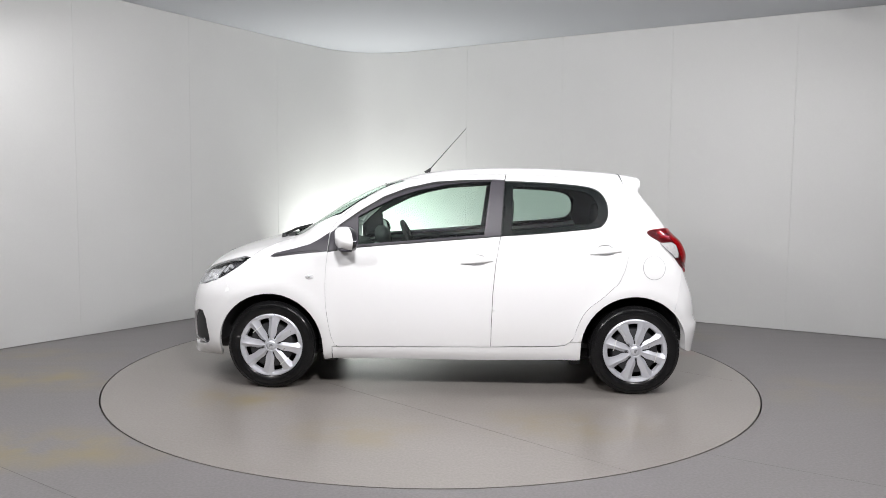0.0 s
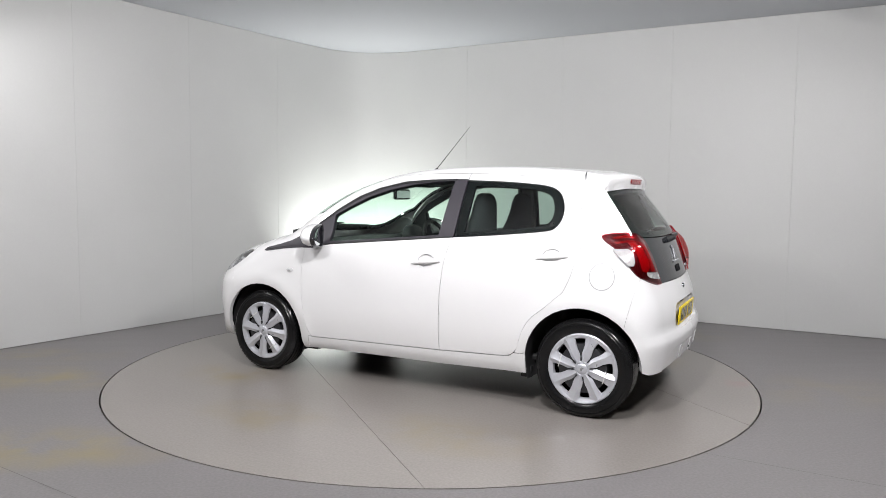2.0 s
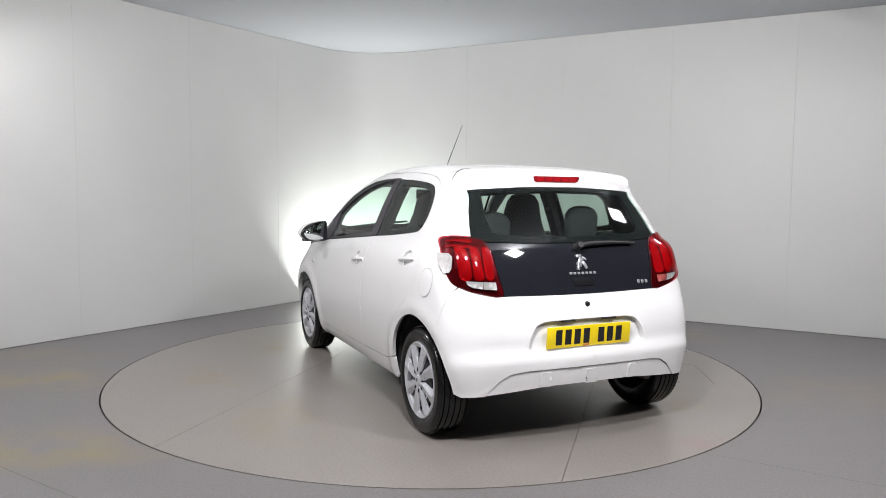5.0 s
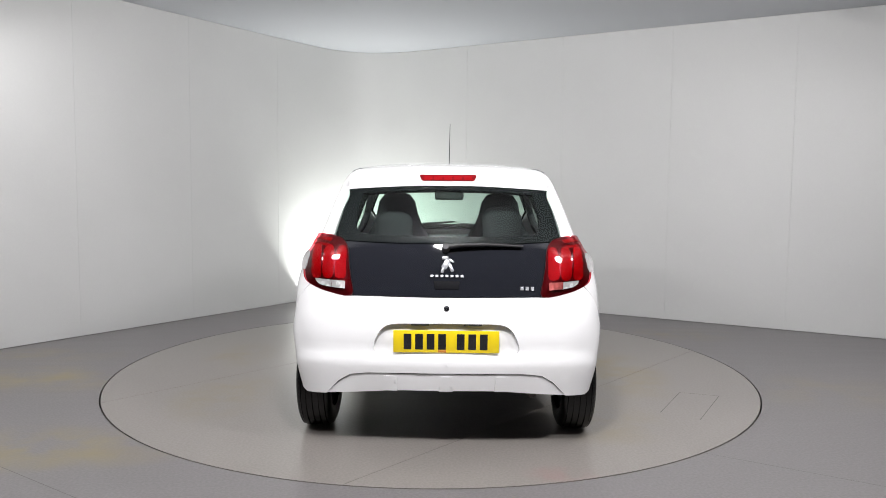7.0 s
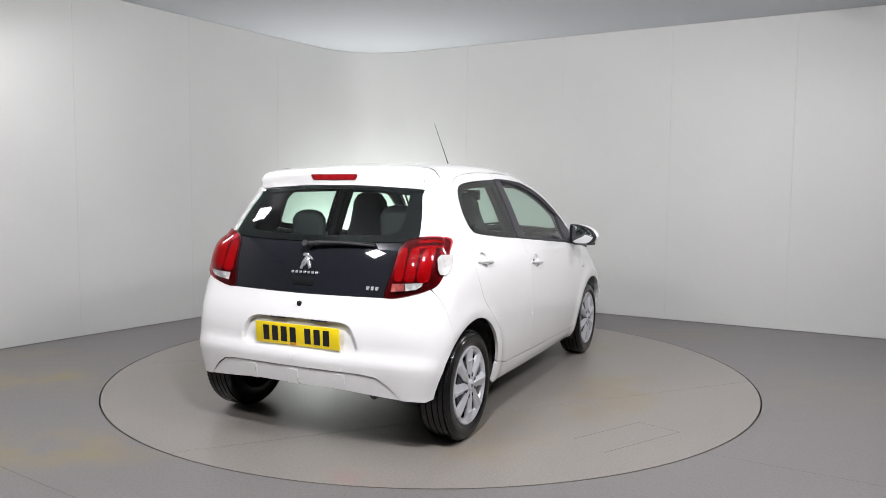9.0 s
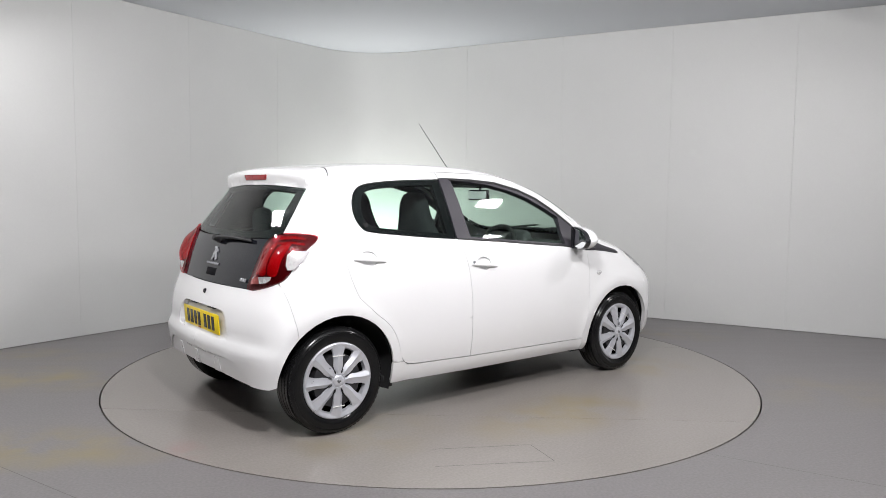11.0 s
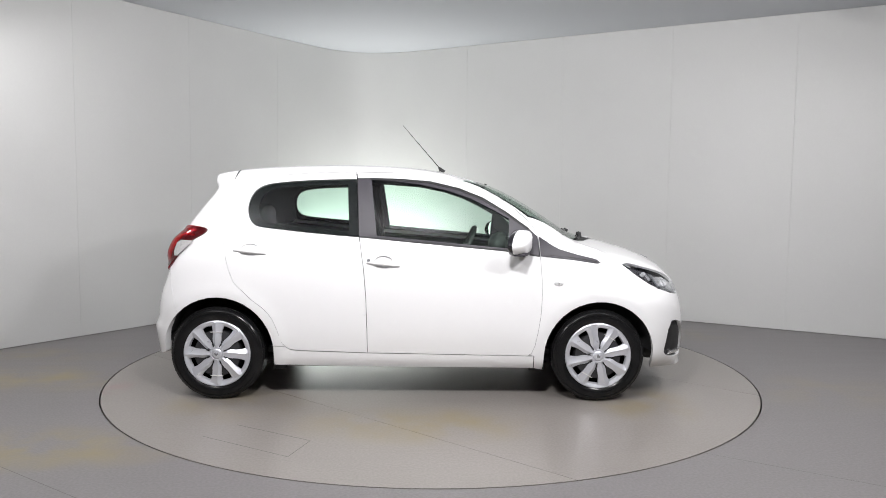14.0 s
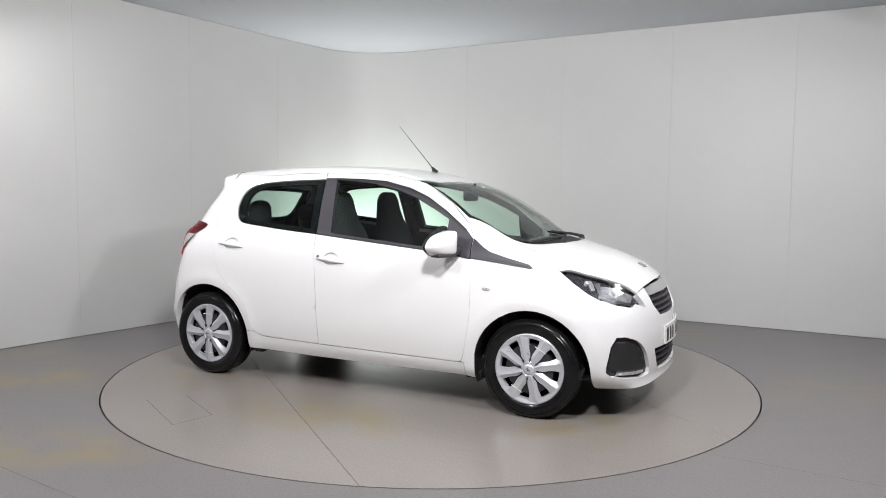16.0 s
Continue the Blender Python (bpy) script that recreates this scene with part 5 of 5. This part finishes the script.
def build_details():
    # door handles
    for s in (1, -1):
        for x, z in HANDLES:
            pts = lift("side", [(x + 0.098, z - 0.010), (x + 0.06, z - 0.006), (x, z), (x - 0.06, z + 0.006), (x - 0.105, z + 0.010)])
            n = surface_normal(pts)
            off = np.array([0.002, 0.008, 0.011, 0.009, 0.003])
            q = (pts + n * off[:, None]) * np.array([1, s, 1])
            h = part("door_handle", tube(q, [0.006, 0.010, 0.012, 0.011, 0.007], 12), M["paint"], car, "white body-coloured door handle")
            panel("handle_recess", "side", cup_outline(x, z, 1.03), M["paint"], h, sides=(s,), offset=-0.013, depth=0.002, gap=0, step=0.02)
        if s < 0:
            q = lift("side", [(-0.243, 0.868)])[0]
            part("keyhole", lathe([(0.001, 0.006), (0.008, 0.005), (0.010, 0.0)], 16), M["silver"], car, m=Matrix.Translation((q[0], -q[1] - 0.012, q[2])) @ Matrix.Rotation(math.pi, 4, "Z"))
    # fuel flap on the left
    flap = [(-1.272 + 0.068 * math.cos(a), 0.820 + 0.072 * math.sin(a)) for a in np.linspace(0, 2 * math.pi, 32, endpoint=False)]
    panel("fuel_flap", "side", flap, M["paint"], car, sides=(1,), offset=0.0025, depth=0.004, gap=0, step=0.02, label="round white fuel flap")
    rim = [(-1.272 + 0.0715 * math.cos(a), 0.820 + 0.0755 * math.sin(a)) for a in np.linspace(0, 2 * math.pi, 40, endpoint=False)]
    panel("fuel_flap_joint", "side", rim, M["liner"], car, holes=[flap], sides=(1,), offset=0.0012, depth=0, gap=0, step=0.02)
    # mirrors: a tapering outline swept forward; dark housing behind, painted cap in front
    rim_line = smooth_curve([(-0.108, 0.055), (-0.102, -0.055), (-0.085, -0.076), (0.0, -0.078), (0.065, -0.064), (0.104, -0.030), (0.103, 0.0), (0.062, 0.040), (-0.010, 0.064), (-0.085, 0.073)], 4, True)

    def swept(rows, s, cap=True):
        verts, n = [], len(rim_line)
        for x, k, up in rows:
            verts += [(x, s * float(y * k - 0.02 * (1 - k)), float(z * k + up)) for y, z in rim_line]
        faces = [(k * n + i, k * n + (i + 1) % n, (k + 1) * n + (i + 1) % n, (k + 1) * n + i) for k in range(len(rows) - 1) for i in range(n)]
        if cap:
            faces.append(tuple((len(rows) - 1) * n + i for i in range(n)))
        bm = bmesh.new()
        vs = [bm.verts.new(v) for v in verts]
        for f in faces:
            bm.faces.new([vs[i] for i in f])
        return bm

    for s in (1, -1):
        at = pose(0.628, s * 0.868, 0.987, 0, 0, s * 19)
        mirror = part("door_mirror", swept([(0.014, 1.0, 0), (0.034, 0.995, 0.001), (0.058, 0.95, 0.003), (0.078, 0.84, 0.005), (0.092, 0.66, 0.006), (0.100, 0.42, 0.006), (0.103, 0.15, 0.006)], s), M["paint"], car, "white door mirror with black housing", m=at)
        part("housing", swept([(0.016, 0.990, 0), (0.008, 1.012, 0), (-0.006, 1.012, 0), (-0.014, 0.97, 0), (-0.016, 0.90, 0), (-0.006, 0.86, 0)], s, False), M["gloss"], mirror, "glossy black mirror housing")
        part("mirror_glass", swept([(-0.006, 0.885, 0), (-0.0075, 0.86, 0)], s), M["mirror"], mirror)
        part("skirt", box(0.075, 0.15, 0.022, 0.009, 3, Matrix.Translation((0.045, -s * 0.015, -0.066))), M["trim"], mirror)
        part("mirror_arm", box(0.060, 0.10, 0.040, 0.012, 3, pose(0.045, -s * 0.120, -0.048, 0, 0, -s * 19)), M["trim"], mirror)
    # aerial
    part("aerial", joined(tube([(0.202, 0, 1.436), (0.183, 0, 1.460)], [0.016, 0.006], 12), tube([(0.190, 0, 1.452), (-0.073, -0.005, 1.751)], [0.0032, 0.0016], 8), tube([(0.222, 0, 1.424), (0.186, 0, 1.456)], [0.015, 0.005], 12)), M["black"], car, "thin black roof aerial")
    # front wipers on the cowl
    for y0, y1 in ((0.42, -0.05), (-0.10, -0.52)):
        pts = lift("top", [(1.165, y0), (1.135, (y0 + y1) / 2), (1.075, y1)])
        q = pts + np.array([0, 0, 1]) * np.array([0.016, 0.018, 0.014])[:, None]
        w = part("front_wiper", tube(q, [0.011, 0.009, 0.006], 8), M["black"], car, "black windscreen wiper")
        part("wiper_blade", tube(pts[1:] + np.array([-0.02, 0, 0.012]), 0.006, 6), M["rubber"], w)
        part("wiper_pivot", tube([pts[0] - (0, 0, 0.02), pts[0] + (0, 0, 0.024)], [0.024, 0.016], 14), M["black"], w)
    for s in (1, -1):      # dark joint line where the spoiler begins
        a = np.concatenate([lift("top", [(-1.080, 0.44), (-1.086, 0.490)]), lift("side", [(-1.092, 1.395), (-1.100, 1.366), (-1.106, 1.348)])])
        part("spoiler_joint", tube((a - surface_normal(a) * 0.0004) * np.array([1, s, 1]), [0.0015, 0.0040, 0.0050, 0.0025, 0.0010], 8), M["joint"], car)
    # little quarter-glass hinges
    for s in (1, -1):
        q = lift("side", [(-0.940, 1.100)])[0]
        part("window_catch", tube([(q[0], s * (q[1] + 0.012), q[2]), (q[0], s * (q[1] - 0.03), q[2])], [0.012, 0.010], 12), M["black"], car)


def shell(sections, mat, name, parent, label=""):
    """A closed soft form through rounded-rectangle sections (centre, half width y, half depth x, angle)."""
    rings, n = [], 24
    for (cx, cy, cz), hw, hd, tilt in sections:
        ring = []
        for i in range(n):
            a = 2 * math.pi * i / n
            c, s_ = math.cos(a), math.sin(a)
            p = 3.0
            r = (abs(c) ** p + abs(s_) ** p) ** (-1 / p)
            x, y = hd * r * c, hw * r * s_
            ring.append((cx + x * math.cos(tilt), cy + y, cz - x * math.sin(tilt)))
        rings.append(ring)
    verts = [v for r in rings for v in r]
    faces = [(k * n + i, k * n + (i + 1) % n, (k + 1) * n + (i + 1) % n, (k + 1) * n + i) for k in range(len(rings) - 1) for i in range(n)]
    faces += [tuple(range(n))[::-1], tuple((len(rings) - 1) * n + i for i in range(n))]
    return mesh_object(name, verts, faces, mat, parent, label=label)


def build_interior():
    # front seats with integral headrests
    for y in (0.335, -0.335):
        seat = shell([((0.06, y, 0.42), 0.20, 0.22, 0), ((0.05, y, 0.48), 0.235, 0.25, 0), ((0.05, y, 0.56), 0.235, 0.25, 0), ((0.05, y, 0.60), 0.20, 0.21, 0)], M["fabric"], "front_seat", car, "dark grey fabric front seat with integral headrest")
        shell([((-0.18, y, 0.52), 0.22, 0.06, -0.2), ((-0.21, y, 0.62), 0.245, 0.085, -0.2), ((-0.27, y, 0.82), 0.245, 0.085, -0.25), ((-0.315, y, 0.98), 0.215, 0.075, -0.25), ((-0.335, y, 1.06), 0.165, 0.065, -0.2),
               ((-0.350, y, 1.14), 0.135, 0.058, -0.15), ((-0.358, y, 1.22), 0.118, 0.052, -0.1), ((-0.360, y, 1.265), 0.085, 0.040, -0.1), ((-0.360, y, 1.28), 0.045, 0.02, 0)], M["fabric"], "backrest", seat)
    bench = shell([((-0.80, 0, 0.42), 0.55, 0.20, 0), ((-0.80, 0, 0.50), 0.60, 0.23, 0), ((-0.80, 0, 0.56), 0.58, 0.22, 0), ((-0.80, 0, 0.58), 0.54, 0.19, 0)], M["fabric"], "rear_seat", car, "dark fabric rear bench")
    shell([((-0.97, 0, 0.52), 0.57, 0.05, -0.25), ((-1.01, 0, 0.65), 0.60, 0.07, -0.25), ((-1.06, 0, 0.85), 0.58, 0.07, -0.25), ((-1.09, 0, 0.93), 0.55, 0.05, -0.25)], M["fabric"], "backrest", bench)
    for y, up in ((0.30, 0.070), (-0.30, 0.105)):
        shell([((-1.08, y, 0.93), 0.07, 0.03, -0.1), ((-1.085, y, 0.98 + up * 0.7), 0.105, 0.045, -0.1), ((-1.09, y, 1.05 + up), 0.108, 0.045, -0.1), ((-1.09, y, 1.085 + up), 0.085, 0.035, -0.1), ((-1.09, y, 1.100 + up), 0.055, 0.02, -0.1), ((-1.09, y, 1.105 + up), 0.03, 0.01, -0.1)], M["fabric"], "headrest", bench)
    part("parcel_shelf", box(0.30, 1.02, 0.025, 0.01, 2, Matrix.Translation((-1.27, 0, 0.945))), M["dash"], car, "dark parcel shelf")
    # dashboard and screen
    dash = shell([((0.80, 0, 0.55), 0.62, 0.14, 0), ((0.79, 0, 0.72), 0.66, 0.20, 0), ((0.82, 0, 0.84), 0.645, 0.22, 0), ((0.86, 0, 0.91), 0.60, 0.20, 0), ((0.88, 0, 0.93), 0.55, 0.15, 0)], M["dash"], "dashboard", car, "dark grey moulded dashboard")
    part("dash_panel", box(0.05, 0.36, 0.20, 0.02, 2, pose(0.615, 0, 0.80, 0, -12, 0)), M["beige"], dash)
    for y in (0.60, -0.60, 0.12, -0.12):
        part("air_vent", lathe([(0.045, -0.01), (0.045, 0.008), (0.036, 0.010), (0.030, 0.0), (0.001, 0.0)], 24), M["silver"], dash, m=pose(0.600, y, 0.86, 0, 0, 90))
    # steering wheel on the right
    bm = bmesh.new()
    n, k = 40, 10
    R, r = 0.180, 0.016
    vs = [[bm.verts.new(((R + r * math.cos(2 * math.pi * j / k)) * math.cos(2 * math.pi * i / n), (R + r * math.cos(2 * math.pi * j / k)) * math.sin(2 * math.pi * i / n), r * math.sin(2 * math.pi * j / k))) for j in range(k)] for i in range(n)]
    for i in range(n):
        for j in range(k):
            bm.faces.new((vs[i][j], vs[(i + 1) % n][j], vs[(i + 1) % n][(j + 1) % k], vs[i][(j + 1) % k]))
    at = pose(0.350, -0.335, 0.885, 0, -66, 0)
    wheel = part("steering_wheel", bm, M["black"], car, "black steering wheel", m=at)
    part("boss", joined(box(0.12, 0.13, 0.05, 0.02, 3), box(0.05, 0.33, 0.02, 0.008, 2), box(0.17, 0.05, 0.02, 0.008, 2, Matrix.Translation((-0.08, 0, 0)))), M["dash"], wheel)
    part("column", tube([(0, 0, -0.02), (0, 0, -0.28)], 0.04, 14), M["dash"], wheel)
    binn = shell([((0.575, -0.335, 0.88), 0.12, 0.06, 0), ((0.575, -0.335, 0.96), 0.115, 0.06, 0), ((0.585, -0.335, 1.00), 0.09, 0.045, 0), ((0.59, -0.335, 1.02), 0.05, 0.02, 0)], M["dash"], "instrument_pod", car, "rounded instrument pod")
    # interior mirror
    part("interior_mirror", joined(box(0.03, 0.22, 0.078, 0.016, 3, Matrix.Translation((0.487, -0.003, 1.264))), tube([(0.495, 0, 1.29), (0.515, 0, 1.345)], 0.009, 8)), M["black"], car, "black interior mirror")
    part("interior_mirror_glass", box(0.003, 0.20, 0.058, 0.001, 1, Matrix.Translation((0.4715, -0.003, 1.264))), M["mirror"], car)
    # inner trim of doors and sides, headlining
    card = [(0.78, 0.25), (0.79, 0.89), (0.583, 0.925), (-0.31, 0.998), (-0.755, 1.036), (-0.95, 1.055), (-1.13, 1.04), (-1.30, 0.95), (-1.40, 0.80), (-1.38, 0.66), (-0.80, 0.66), (-0.72, 0.25)]
    panel("door_card", "side", card, M["dash"], car, offset=-0.055, depth=0.02, gap=0, step=0.05, label="dark grey inner door trim")
    arm = [(0.55, 0.70), (0.50, 0.76), (-0.15, 0.80), (-0.18, 0.72)]
    panel("armrest", "side", arm, M["beige"], car, offset=-0.075, depth=-0.03, gap=0, step=0.04)
    pillar = [(-0.245, 1.00), (-0.275, 1.36), (-0.365, 1.36), (-0.345, 1.00)]
    panel("pillar_trim", "side", pillar, M["black"], car, offset=-0.03, depth=0.04, gap=0, step=0.03)
    cpil = [(-0.945, 1.09), (-0.955, 1.26), (-0.88, 1.33), (-0.60, 1.352), (-0.60, 1.375), (-1.0, 1.37), (-1.16, 1.33), (-1.22, 1.20), (-1.28, 1.06), (-1.20, 1.03), (-0.98, 1.05)]
    panel("pillar_trim", "side", cpil, M["black"], car, offset=-0.035, depth=0.02, gap=0, step=0.03)
    rail = [(-0.60, 1.375), (-0.60, 1.355), (-0.25, 1.362), (0.05, 1.340), (0.235, 1.302), (0.381, 1.252), (0.526, 1.180), (0.62, 1.125), (0.64, 1.02), (0.76, 0.93), (0.775, 1.02), (0.73, 1.08), (0.60, 1.20), (0.39, 1.315), (0.165, 1.372), (-0.1, 1.385), (-0.35, 1.39)]
    panel("pillar_trim", "side", rail, M["dash"], car, offset=-0.03, depth=0.012, gap=0, step=0.03)
    head = [(0.42, 0.0), (0.37, 0.36), (0.30, 0.47), (0.0, 0.505), (-0.6, 0.51), (-1.05, 0.50), (-1.17, 0.43), (-1.19, 0.0)]
    panel("headlining", "top", head, M["liner"], car, whole=True, offset=-0.045, depth=0.004, gap=0, step=0.06, label="grey fabric headlining")
    # floor and bulkheads
    part("cabin_floor", box(2.3, 1.30, 0.04, 0.01, 1, Matrix.Translation((-0.25, 0, 0.29))), M["black"], car)
    part("bulkhead", box(0.04, 1.30, 0.60, 0.01, 1, Matrix.Translation((0.98, 0, 0.58))), M["black"], car)
    part("boot_trim", box(0.03, 0.98, 0.48, 0.01, 1, pose(-1.44, 0, 0.70, 0, 8, 0)), M["black"], car)


build_lamps()
build_front()
build_rear()
build_wheels()
build_details()
build_interior()


# ---------------------------------------------------------------- what moves
HEADING, RATE = 177.275, -12.657


def motions():
    """The turntable turns steadily clockwise seen from above and carries the car round."""
    deck, ride = [], []
    for k in range(33):
        t = 0.5 * k
        turn = Matrix.Rotation(radians(HEADING + RATE * t), 4, "Z")
        deck.append((t, turn))
        ride.append((t, turn @ Matrix.Translation((-CX, -CY, 0.0))))
    walk(turntable, deck)
    walk(car, ride)


motions()
